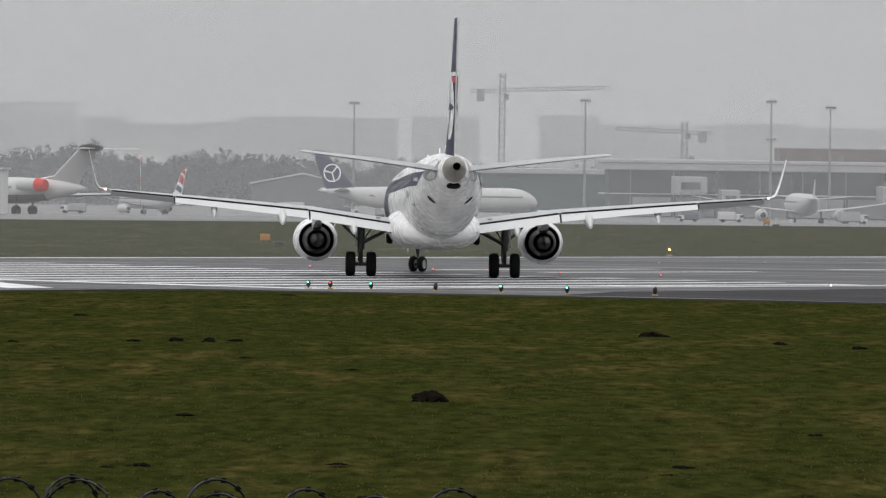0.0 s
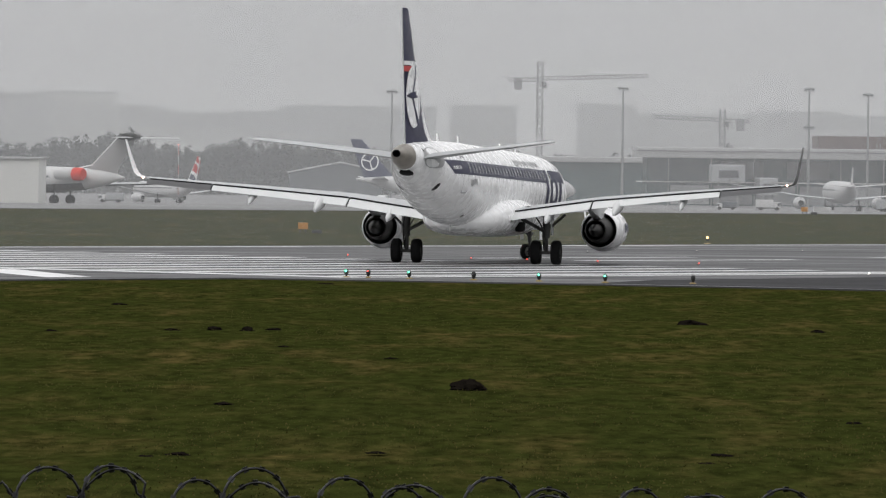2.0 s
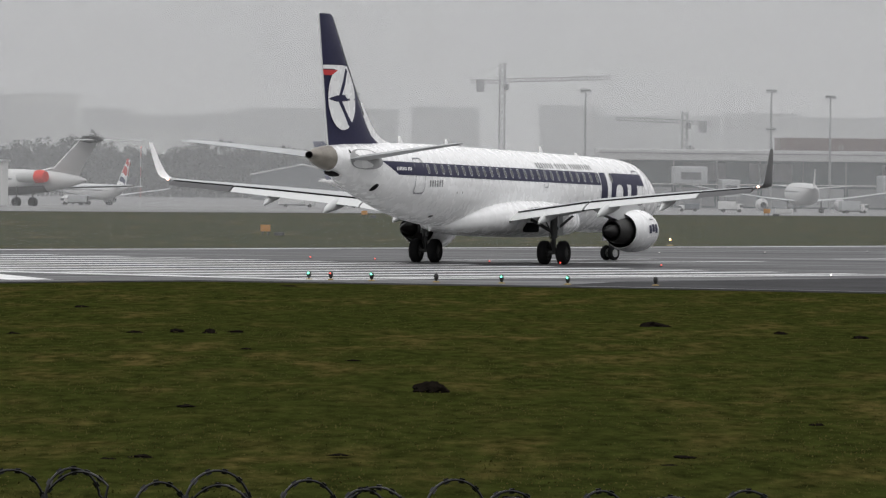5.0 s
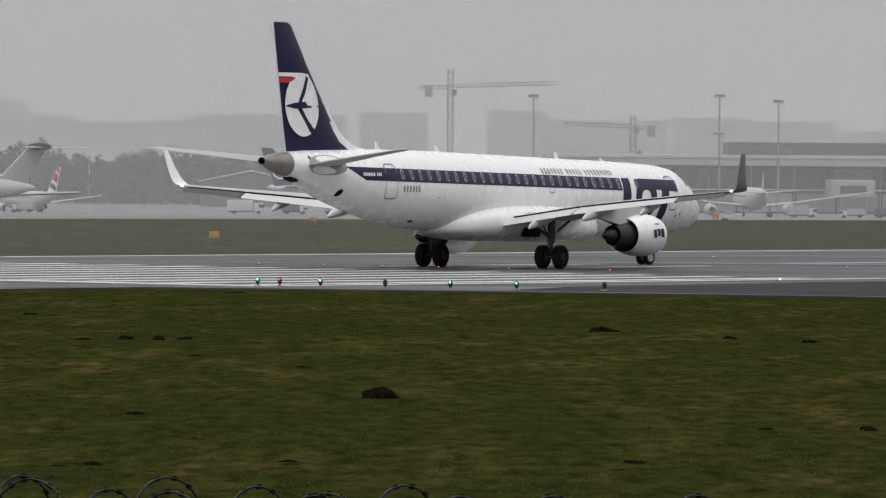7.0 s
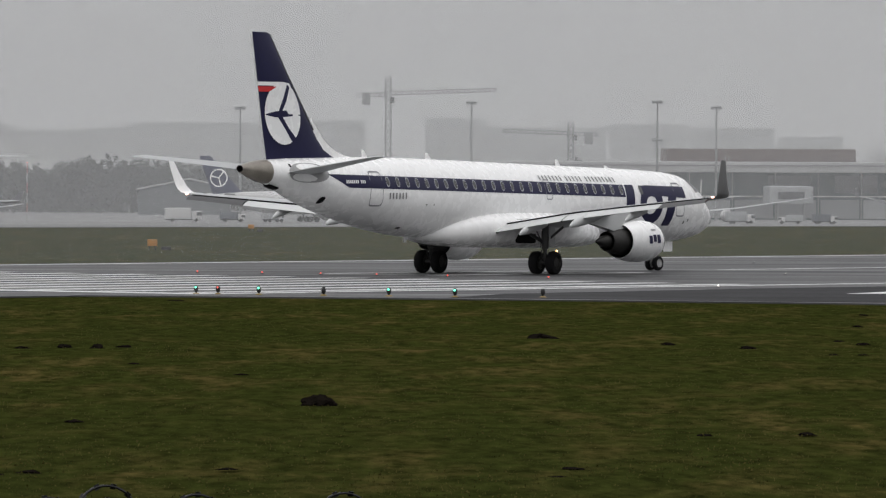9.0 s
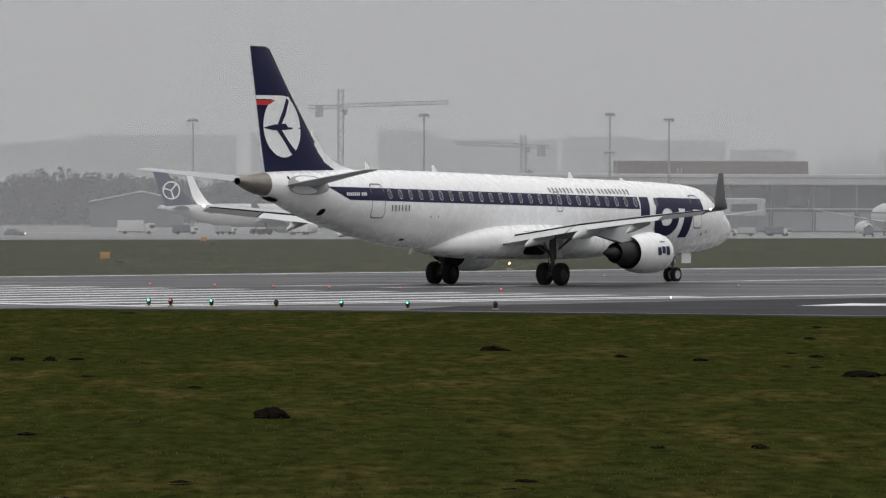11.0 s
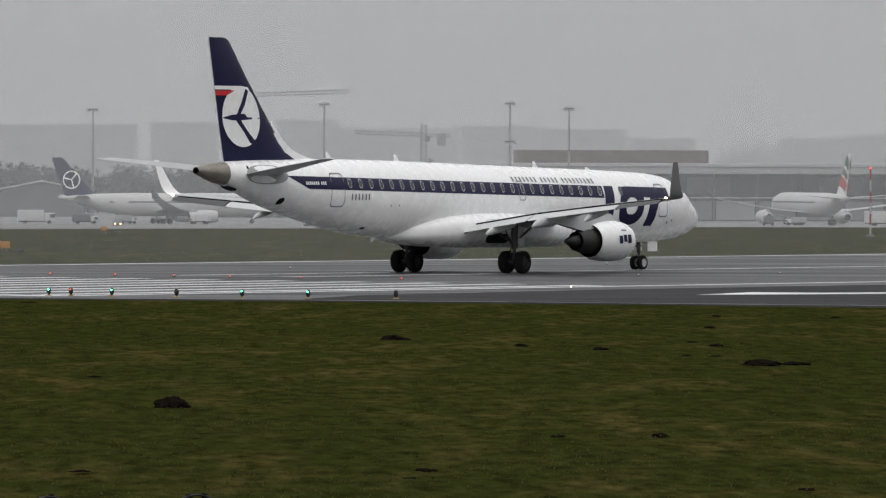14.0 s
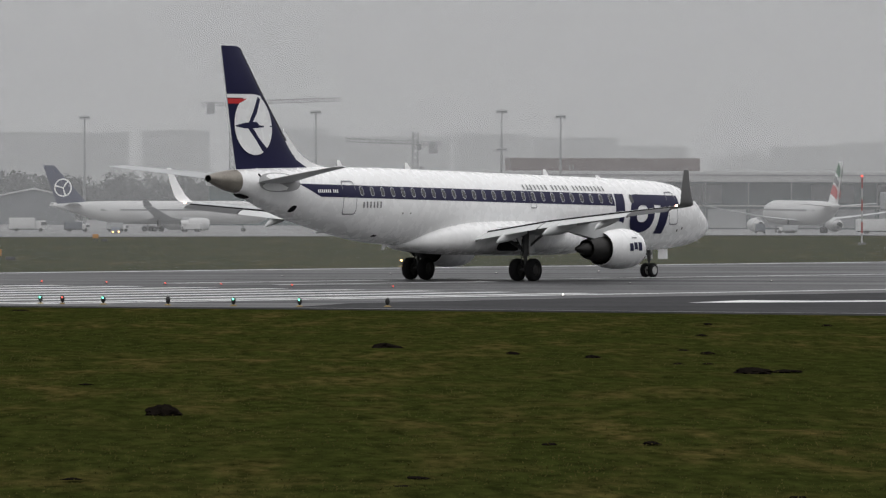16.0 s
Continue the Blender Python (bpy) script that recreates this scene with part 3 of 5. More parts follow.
def build_nose_gear(plane):
    gear = new("nose_gear")
    gear.parent = plane
    gear["label"] = "steel nose landing gear"
    gear.location = (14.58, 0, 0)
    bm = bmesh.new()
    tube(bm, [(0, 0, 0.33), (0, 0, 0.75), (0, 0, 0.77), (-0.08, 0, 1.6)], [0.05, 0.05, 0.085, 0.09], 12)
    tube(bm, [(0, -0.2, 0.335), (0, 0.2, 0.335)], 0.05, 10)
    part("strut", bm, GEAR, gear)
    bm = bmesh.new()
    tube(bm, [(-0.05, 0, 1.0), (-0.75, 0, 1.5)], 0.045, 8)
    part("drag_brace", bm, GEAR, gear)
    bm = bmesh.new()
    lathe(bm, [(0.1, 0.0), (0.1, 0.07), (0.0, 0.09), (-0.05, 0.03), (-0.05, 0.0)], "x", (0.1, 0.0, 1.12), 14)
    part("taxi_lamp", bm, SILVER, gear)
    for dy in (-0.21, 0.21):
        WHEELS.append((wheel("tyre", gear, (0, dy, 0.335), 0.335, 0.22, HUB), (0, dy, 0.335), 0.335))
    for s in (-1, 1):
        bm = bmesh.new()
        box(bm, (14.7, s * 0.42 - 0.012, 0.86), (15.5, s * 0.42 + 0.012, 1.32), 0.01)
        part("nose_gear_door", bm, WHITE, plane, "white nose gear door hanging open", False)
    return gear


def build_plane():
    plane = thing("airliner", "white twin-jet airliner with navy stripe taxiing on wet runway", "airplane")
    bm = bmesh.new()
    xs = list(np.linspace(-18.1, 12, 60)) + list(np.linspace(12.3, 19.15, 34))
    loops = []
    for x in xs:
        zt, zb, w = hull_at(x)
        mid, half = (zt + zb) / 2, (zt - zb) / 2
        loops.append([(x, w * math.cos(a), mid + half * math.sin(a)) for a in [k * math.tau / 56 for k in range(56)]])
    rings(bm, loops)
    hull = part("fuselage", bm, WHITE, plane, "glossy white fuselage, dirty towards the belly")
    # tail cone and its exhaust
    bm = bmesh.new()
    cone = [(-18.1, 4.90, 3.88, 0.472), (-18.7, 4.86, 3.96, 0.43), (-19.3, 4.79, 4.12, 0.34), (-19.75, 4.71, 4.28, 0.23), (-20.03, 4.66, 4.36, 0.17)]
    loops = [[(x, w * math.cos(a), (zt + zb) / 2 + (zt - zb) / 2 * math.sin(a)) for a in [k * math.tau / 40 for k in range(40)]] for x, zt, zb, w in cone]
    rings(bm, loops, True, (False, False))
    tail_cone = part("tail_cone", bm, TAN_METAL, plane, "heat-stained bare metal tail cone")
    bm = bmesh.new()
    lathe(bm, [(-20.01, 0.155), (-20.03, 0.13), (-19.5, 0.12), (-19.5, 0.0)], "x", (0, 0, 4.51), 20)
    part("exhaust", bm, DARK, tail_cone, "dark round exhaust")
    bm = bmesh.new()
    loops = [[(x, w * math.cos(a), zc + h * math.sin(a)) for a in [k * math.tau / 14 for k in range(14)]] for x, zc, w, h in ((-17.2, 3.66, 0.02, 0.02), (-17.4, 3.70, 0.26, 0.08), (-17.7, 3.76, 0.29, 0.07), (-17.95, 3.83, 0.2, 0.05))]
    rings(bm, loops)
    part("tail_vent", bm, DARK, plane, "dark slot below the tail cone")
    # belly fairing
    bm = bmesh.new()
    loops = []
    for x, w, zt, zb in ((-6.2, 0.3, 1.9, 1.5), (-5.4, 1.15, 2.2, 1.36), (-4.2, 1.62, 2.5, 1.22), (-2.6, 1.84, 2.75, 1.12), (0, 1.93, 2.85, 1.08), (3.0, 1.93, 2.82, 1.05), (5.4, 1.80, 2.7, 1.06), (7.2, 1.5, 2.45, 1.1), (8.6, 0.7, 1.9, 1.22)):
        mid, half = (zt + zb) / 2, (zt - zb) / 2
        loops.append([(x, w * math.copysign(abs(math.cos(a)) ** 0.72, math.cos(a)), mid + half * math.copysign(abs(math.sin(a)) ** 0.8, math.sin(a))) for a in [k * math.tau / 40 for k in range(40)]])
    rings(bm, loops)
    fairing = part("belly_fairing", bm, WHITE, plane, "bulged white belly fairing")
    mod = fairing.modifiers.new("round", "SUBSURF")
    mod.levels = mod.render_levels = 2
    for s in (-1, 1):
        bm = bmesh.new()
        box(bm, (-0.5, s * 1.80 - 0.12, 1.30), (1.0, s * 1.80 + 0.10, 1.74), 0.1)
        part("wheel_well", bm, DARK, plane, "dark opening of the wheel well")
    # fin
    bm = bmesh.new()
    foil(bm, [((-11.9, 0, 4.8), (-18.0, 0, 4.8), (0.36, "fin")), ((-12.70, 0, 5.08), (-18.07, 0, 5.08), (0.36, "fin")), ((-13.40, 0, 5.35), (-18.13, 0, 5.35), (0.36, "fin")), ((-13.92, 0, 5.72), (-18.2, 0, 5.72), (0.35, "fin")), ((-14.37, 0, 6.2), (-18.32, 0, 6.2), (0.33, "fin")), ((-16.38, 0, 8.5), (-18.78, 0, 8.5), (0.24, "fin")), ((-17.75, 0, 10.22), (-19.13, 0, 10.25), (0.16, "fin")), ((-17.98, 0, 10.30), (-19.13, 0, 10.30), (0.10, "fin"))], 10)
    fin = part("fin", bm, NAVY, plane, "navy blue tail fin with white disc")
    bm = bmesh.new()
    loops = [[(x, w, 4.85), (x, w * 0.5, zt - 0.02), (x, 0, zt), (x, -w * 0.5, zt - 0.02), (x, -w, 4.85)] for x, zt, w in ((-11.0, 5.0, 0.02), (-11.9, 5.12, 0.06), (-12.5, 5.28, 0.08), (-13.1, 5.52, 0.09), (-13.6, 5.83, 0.09), (-14.1, 6.3, 0.07), (-14.5, 6.7, 0.03))]
    rings(bm, loops)
    part("dorsal_fillet", bm, WHITE, plane, "white fillet before the fin")
    bm = bmesh.new()
    tube(bm, [(-14.35, 0, 6.2), (-16.36, 0, 8.5), (-17.74, 0, 10.22)], [0.06, 0.045, 0.03], 8)
    part("fin_leading_edge", bm, LIP, fin, "bright fin leading edge")
    bm = bmesh.new()
    tube(bm, [(-18.02, 0, 4.86), (-18.31, 0, 6.1), (-18.79, 0, 8.5), (-19.14, 0, 10.28)], 0.028, 6)
    part("rudder_edge", bm, FLAP_GREY, fin, "pale trailing edge of the rudder")

    def fin_y(x, z):
        """Half the fin's thickness there."""
        le = float(np.interp(z, [4.8, 5.08, 5.35, 5.72, 6.2, 8.5, 10.22], [-11.9, -12.70, -13.40, -13.92, -14.37, -16.38, -17.75]))
        te = float(np.interp(z, [4.7, 6.1, 8.5, 10.25], [-18.0, -18.3, -18.78, -19.13]))
        t = float(np.interp(z, [4.8, 5.35, 6.2, 8.5, 10.22], [0.36, 0.36, 0.33, 0.24, 0.16]))
        u = max(0.0, min(1.0, (x - le) / (te - le)))
        return 1.3 * t * math.sqrt(u) * (1 - u) ** 0.9

    def fin_plate(name, rows, mat, lift, label=""):
        for s in (-1, 1):
            bm = bmesh.new()
            rings(bm, [[(x, s * (fin_y(x, z) + lift), z) for x, z in row] for row in rows], closed=False)
            part(name, bm, mat, fin, label)

    # white disc, as rings
    cx, cz, rx, rz = -16.88, 6.87, 1.30, 1.33
    fin_plate("disc", [[(cx + r * rx * math.cos(a) - 0.12 * r * math.sin(a), cz + r * rz * math.sin(a)) for a in [k * math.tau / 40 for k in range(41)]] for r in (1.0, 0.8, 0.6, 0.4, 0.2, 0.001)], WHITE, 0.014, "white disc on the fin")

    def strip(pts, mat, lift, name, label=""):
        """A band given as pairs of lower and upper edge points."""
        rows = []
        for k in range(4):
            rows.append([lerp(a, b, k / 3) for a, b in pts])
        fin_plate(name, rows, mat, lift, label)

    strip([((-18.69, 8.04), (-18.71, 8.20)), ((-17.8, 8.04), (-17.8, 8.20)), ((-16.9, 8.02), (-16.9, 8.20)), ((-16.45, 7.98), (-16.40, 8.14)), ((-16.2, 7.70), (-16.1, 7.78))], WHITE, 0.018, "fin_band", "white band above the disc")
    strip([((-18.62, 7.78), (-18.67, 8.0)), ((-17.95, 7.78), (-17.6, 8.0)), ((-17.75, 7.85), (-17.4, 8.0))], RED, 0.018, "fin_flash", "red flash above the disc")
    # plain dark shapes in the disc
    strip([((-17.35, 6.78), (-17.15, 6.72)), ((-16.9, 7.55), (-16.68, 7.4)), ((-16.62, 8.1), (-16.42, 7.98))], NAVY, 0.022, "disc_bar", "dark slanted bar")
    strip([((-17.4, 6.80), (-17.12, 6.88)), ((-16.75, 6.2), (-16.5, 6.25)), ((-16.3, 5.72), (-15.98, 5.85)), ((-16.18, 5.68), (-16.08, 5.72))], NAVY, 0.022, "disc_bar", "dark slanted bar")
    strip([((-18.12, 6.79), (-18.12, 6.83)), ((-17.5, 6.70), (-17.5, 6.95)), ((-16.75, 6.72), (-16.7, 7.0)), ((-16.5, 6.74), (-16.52, 6.84)), ((-15.48, 6.79), (-15.48, 6.83))], NAVY, 0.024, "disc_bar", "dark level bar")
    # tailplane
    for s in (-1, 1):
        bm = bmesh.new()
        foil(bm, [((-14.4, s * 0.3, 4.36), (-17.1, s * 0.3, 4.30), (0.30, "flat")), ((-15.0, s * 1.2, 4.48), (-17.45, s * 1.2, 4.43), (0.27, "flat")), ((-16.6, s * 3.6, 4.77), (-18.3, s * 3.6, 4.73), (0.20, "flat")), ((-18.0, s * 5.9, 5.02), (-19.1, s * 5.9, 5.0), (0.12, "flat")), ((-18.35, s * 6.09, 5.03), (-19.15, s * 6.09, 5.02), (0.04, "flat"))], 9)
        stab = part("tailplane", bm, WING_GREY, plane, "pale grey tailplane half")
        bm = bmesh.new()
        tube(bm, [(-14.9, s * 1.05, 4.47), (-16.6, s * 3.6, 4.78), (-17.98, s * 5.88, 5.03)], [0.05, 0.04, 0.025], 8)
        part("leading_edge", bm, LIP, stab, "bright bare metal leading edge")
        bm = bmesh.new()
        blob(bm, -15.9, 4.35, 1.25, 0.42, s, 0.01, 2.4, 28)
        part("tailplane_seal", bm, SEAL, plane, "grey rubbing plate at the tailplane root")
    # stripe, doors, windows on both sides
    for s in (-1, 1):
        bm = bmesh.new()
        zlo, zhi = lambda x: 3.69 - 0.0168 * (x + 11), lambda x: 4.24 - 0.0168 * (x + 11)
        patch(bm, [(-13.4, zlo(-13.4)), (-14.75, zhi(-14.7)), (-11, zhi(-11)), (-11, zlo(-11))], s, 0.010, 20, 8)
        patch(bm, [(-11, zlo(-11)), (-11, zhi(-11)), (9.5, zhi(9.5)), (9.5, zlo(9.5))], s, 0.010, 90, 8)
        part("stripe", bm, NAVY, plane, "navy blue window stripe")
        # big plain navy shapes by the nose
        for quad in ([(9.42, 2.45), (9.66, 3.90), (10.42, 3.89), (10.18, 2.45)], [(11.25, 3.45), (11.35, 3.88), (15.0, 3.82), (15.0, 3.30)], [(12.92, 2.05), (13.35, 3.42), (14.10, 3.42), (13.62, 2.05)], [(10.92, 3.0), (11.12, 3.86), (11.7, 3.87), (11.6, 3.4)]):
            bm = bmesh.new()
            patch(bm, quad, s, 0.011, 20, 12)
            part("nose_emblem", bm, NAVY, plane, "plain navy shape of the airline livery")
        bm = bmesh.new()
        loops = []
        for q in (1.0, 0.72, 0.45):
            loop = []
            for k in range(40):
                c, d = math.cos(k * math.tau / 40), math.sin(k * math.tau / 40)
                z = 2.98 + q * 0.88 * math.copysign(abs(d) ** 0.8, d)
                loop.append(skin(11.75 + q * 1.02 * math.copysign(abs(c) ** 0.8, c) + 0.2 * (z - 2.98), z, s, 0.014))
            loops.append(loop)
        rings(bm, loops, True, (False, False))
        part("nose_emblem", bm, NAVY, plane, "plain navy ring of the airline livery")
        for x0, x1, zb, zt, nm in ((-11.9, -10.95, 2.93, 4.44, "rear_door"), (2.55, 3.05, 3.22, 4.12, "wing_exit"), (14.0, 14.78, 2.45, 4.0, "front_door")):
            bm = bmesh.new()
            blob(bm, (x0 + x1) / 2, (zb + zt) / 2, (x1 - x0) / 2, (zt - zb) / 2, s, 0.016, 7.0, 48, 0.90 if nm == "wing_exit" else 0.92)
            part(nm, bm, DOOR_RIM, plane, "cabin door outlined in grey")
        bm = bmesh.new()
        blob(bm, -11.42, 4.28, 0.16, 0.045, s, 0.018, 5, 16)
        part("door_sill_plate", bm, WHITE, plane)
        for i in range(26):
            x = -10.55 + 0.79 * i
            z = 3.99 - 0.0168 * (x + 11)
            bm = bmesh.new()
            blob(bm, x, z, 0.125, 0.185, s, 0.017, 2.6, 18)
            win = part("window", bm, GLASS_DARK, plane)
            bm = bmesh.new()
            blob(bm, x, z, 0.145, 0.21, s, 0.020, 2.6, 18, 0.84)
            part("window_frame", bm, FRAME, win)
        bm = bmesh.new()
        blob(bm, 11.0, 3.66, 0.15, 0.21, s, 0.017, 2.6, 18)
        part("window", bm, GLASS_DARK, plane)
        # rows of small bars where lettering runs
        for words, x, z, h, w, pitch in (((7, 5, 9), 2.35, 4.21, 0.22, 0.10, 0.305), ((6,), -10.5, 3.38, 0.27, 0.09, 0.25), ((7, 3), -13.6, 3.98, 0.14, 0.08, 0.13)):
            for word in words:
                for _ in range(word):
                    bm = bmesh.new()
                    drop = -0.0101 * max(x, 0)
                    patch(bm, [(x, z - h / 2 + drop), (x, z + h / 2 + drop), (x + w, z + h / 2 + drop), (x + w, z - h / 2 + drop)], s, 0.02, 2, 2)
                    part("lettering_bar", bm, WHITE if len(words) == 2 else SEAM, plane, "", False)
                    x += pitch
                x += pitch * 0.75
        for x, z, rx, rz in ((-14.85, 3.2, 0.17, 0.15), (-17.0, 4.66, 0.07, 0.07), (-7.5, 3.0, 0.04, 0.04), (-6.9, 3.0, 0.04, 0.04), (-8.8, 2.0, 0.16, 0.05), (14.9, 2.2, 0.05, 0.07), (15.3, 2.3, 0.05, 0.07)):
            bm = bmesh.new()
            blob(bm, x, z, rx, rz, s, 0.012, 2.5, 14)
            part("skin_port", bm, DARK, plane)
        for quad in ([(16.35, 3.55), (16.0, 4.12), (16.75, 4.05), (17.35, 3.6)], ):
            bm = bmesh.new()
            patch(bm, quad, s, 0.012, 8, 5)
            part("cockpit_window", bm, GLASS_DARK, plane, "dark cockpit window")
    # antennas on the roof and under the belly
    for x, h, up in ((-10.2, 0.34, 1), (-5.0, 0.30, 1), (6.0, 0.30, 1), (10.3, 0.14, 1), (-6.8, 0.26, -1), (4.5, 0.2, -1)):
        zt, zb, w = hull_at(x)
        z = zt if up > 0 else zb
        bm = bmesh.new()
        slab(bm, [(x + 0.18, 0), (x - 0.1, up * h), (x - 0.22, up * h), (x - 0.2, 0)], -0.02, 0.02, lambda u, v, q: (u, q, z + v - up * 0.02))
        part("antenna", bm, WHITE, plane, "small blade antenna")
    for s in (-1, 1):
        build_wing(plane, s)
        build_engine(plane, s)
        build_main_gear(plane, s)
    gear = build_nose_gear(plane)
    # the body sits a little nose-low on its gear
    for ob in plane.children_recursive:
        if ob.type == "MESH" and "gear" not in ob.name and ob.parent.name.split("_")[-1][:4] != "gear" and ob.name[:4] != "tyre" and ob.name[:3] != "hub":
            for v in ob.data.vertices:
                v.co.z += 0.055 - 0.0028 * v.co.x
    return plane, gear


SEAL = material("grey_rubbing_plate", (0.36, 0.36, 0.36), 0.5, vary=0.2, scale=3)
DOOR_RIM = material("door_rim_grey", (0.24, 0.24, 0.26), 0.5, vary=0.2, scale=4)
airliner, nose_gear = build_plane()


# ---- runway lights, signs, masts and molehills ----
GREEN_ON = glow("green_lamp", (0.16, 0.9, 0.55), 2.6)
RED_ON = glow("red_lamp", (1.0, 0.10, 0.07), 1.5)
FAINT_WHITE = glow("faint_white_lamp", (1.0, 0.92, 0.85), 0.8)
DIM_WHITE = glow("small_white_lamp", (1.0, 0.95, 0.88), 2.5)
WARM_ON = glow("warm_lamp", (1.0, 0.55, 0.20), 7.0)
LENS_OFF = material("dull_lens", (0.10, 0.11, 0.10), 0.2, vary=0.2)
BLACK_PAINT = material("black_metal_paint", (0.012, 0.012, 0.012), 0.5, vary=0.3)
YELLOW = material("yellow_sign_paint", (0.45, 0.19, 0.012), 0.5, vary=0.15)
ORANGE_POST = material("weathered_yellow_post", (0.35, 0.25, 0.08), 0.6, vary=0.3)


def runway_light(place, lens, label, scale=1.0, tall=0.27):
    ob = thing("runway_light", label, "runway light", "runway lights", Matrix.Translation(place))
    bm = bmesh.new()
    lathe(bm, [(0, 0.13 * scale), (0.03, 0.12 * scale), (0.05, 0.05 * scale), (0.05, 0.0)], "z", (0, 0, 0), 14, (True, False))
    part("base", bm, ORANGE_POST, ob, "yellowish base plate")
    bm = bmesh.new()
    tube(bm, [(0, 0, 0.03), (0, 0, tall - 0.2 * scale)], 0.035 * scale, 8)
    part("stem", bm, BLACK_PAINT, ob)
    bm = bmesh.new()
    lathe(bm, [(-0.20, 0.04), (-0.16, 0.07), (-0.06, 0.088), (-0.02, 0.08)], "z", (0, 0, tall), 16, (True, False))
    part("housing", bm, BLACK_PAINT, ob, "black lamp housing")
    bm = bmesh.new()
    lathe(bm, [(-0.03, 0.078), (0.02, 0.068), (0.05, 0.04), (0.06, 0.0)], "z", (0, 0, tall), 16)
    part("lens", bm, BLACK_PAINT if lens is None else LENS_OFF, ob, "rounded lamp top")
    if lens is not None:
        bm = bmesh.new()
        bmesh.ops.create_uvsphere(bm, u_segments=12, v_segments=8, radius=0.040 * scale)
        bmesh.ops.translate(bm, verts=bm.verts, vec=(-0.02, -0.075, tall - 0.02))
        part("bulb_glass", bm, lens, ob, "glowing lamp glass")
    return ob


for i, lens in enumerate((GREEN_ON, RED_ON, GREEN_ON, None, GREEN_ON, GREEN_ON, None)):
    x, y = ((-5.0, 299.2), (-4.18, 299.0), (-2.65, 298.0), (-0.25, 296.6), (2.16, 295.6), (4.58, 294.6), (7.8, 294.4))[i]
    runway_light((x, y, 0.03), lens, ("black elevated light with a glowing green lens", "black elevated light with a glowing red lens", "black elevated light with its lens dark")[0 if lens == GREEN_ON else 1 if lens == RED_ON else 2], 0.8 if lens == RED_ON else 1.0)


def inset_light(place, lens, label, r=0.034):
    ob = thing("inset_light", label, "runway light", "inset runway lights", Matrix.Translation(place))
    bm = bmesh.new()
    lathe(bm, [(0, 0.10), (0.015, 0.09), (0.03, 0.05), (0.035, 0.0)], "z", (0, 0, 0), 14, (True, False))
    part("cover", bm, GEAR, ob)
    bm = bmesh.new()
    bmesh.ops.create_uvsphere(bm, u_segments=10, v_segments=6, radius=r)
    bmesh.ops.translate(bm, verts=bm.verts, vec=(0, -0.09, 0.07))
    part("prism", bm, lens, ob, "glowing prism")


for b in (236.2, 232.4, 229.0, 225.8, 221.8, 216.2):
    inset_light(runway(262.8, b, 0.045), RED_ON, "low runway light glowing red on wet asphalt")
for a, b in ((286, 242), (294, 242), (302, 242), (310, 242), (279.6, 216.5), (290, 216.5)):
    inset_light(runway(a, b, 0.045), FAINT_WHITE, "low runway light glowing white on wet asphalt", 0.015)
inset_light((15.4, 318.5, 0.05), DIM_WHITE, "low runway edge light glowing white")
runway_light((11.84, 419, -0.02), WARM_ON, "edge light glowing warm in the grass", 1.4, 0.34)


def yellow_sign(x, y, w):
    ob = thing("airfield_sign", "small plain yellow-orange sign box standing in grass", "sign", "airfield signs", Matrix.Translation((x, y, level(y) - 0.02)))
    bm = bmesh.new()
    box(bm, (-w / 2, -0.08, 0.22), (w / 2, 0.08, 0.22 + w * 0.66), 0.02)
    part("panel", bm, YELLOW, ob, "yellow-orange panel")
    for s in (-1, 1):
        bm = bmesh.new()
        tube(bm, [(s * w * 0.3, 0, 0), (s * w * 0.3, 0, 0.25)], 0.03, 8)
        part("leg", bm, GEAR, ob)
    bm = bmesh.new()
    box(bm, (w * 0.9, -0.15, 0.0), (w * 1.9, 0.15, 0.18), 0.03)
    part("cover_plate", bm, BLACK_PAINT, ob, "dark cable cover beside the sign")


yellow_sign(-9.87, 445, 0.55)
yellow_sign(24.4, 606, 0.5)
yellow_sign(-5.5, 557, 0.42)


def banded_mast(x, y, tall, group="banded masts"):
    ob = thing("obstacle_mast", "slim red and white banded mast with a red lamp", "mast", group, Matrix.Translation((x, y, level(y))))
    step = tall / 6
    for i in range(6):
        bm = bmesh.new()
        tube(bm, [(0, 0, step * i), (0, 0, step * (i + 1))], 0.06, 10)
        part("mast_band", bm, BAND_RED if i % 2 else BAND_WHITE, ob)
    bm = bmesh.new()
    bmesh.ops.create_uvsphere(bm, u_segments=12, v_segments=8, radius=0.09)
    bmesh.ops.translate(bm, verts=bm.verts, vec=(0, 0, tall + 0.06))
    part("lamp", bm, RED_ON, ob, "glowing red obstacle lamp")
    bm = bmesh.new()
    box(bm, (-0.25, -0.25, -0.1), (0.25, 0.25, 0.12), 0.03)
    part("footing", bm, CONCRETE, ob)


BAND_RED = material("faded_red_paint", (0.30, 0.035, 0.03), 0.5, vary=0.2)
BAND_WHITE = material("faded_white_paint", (0.42, 0.42, 0.42), 0.5, vary=0.15)
banded_mast(46.9, 547, 4.6)
banded_mast(-66.0, 1746, 13.0)

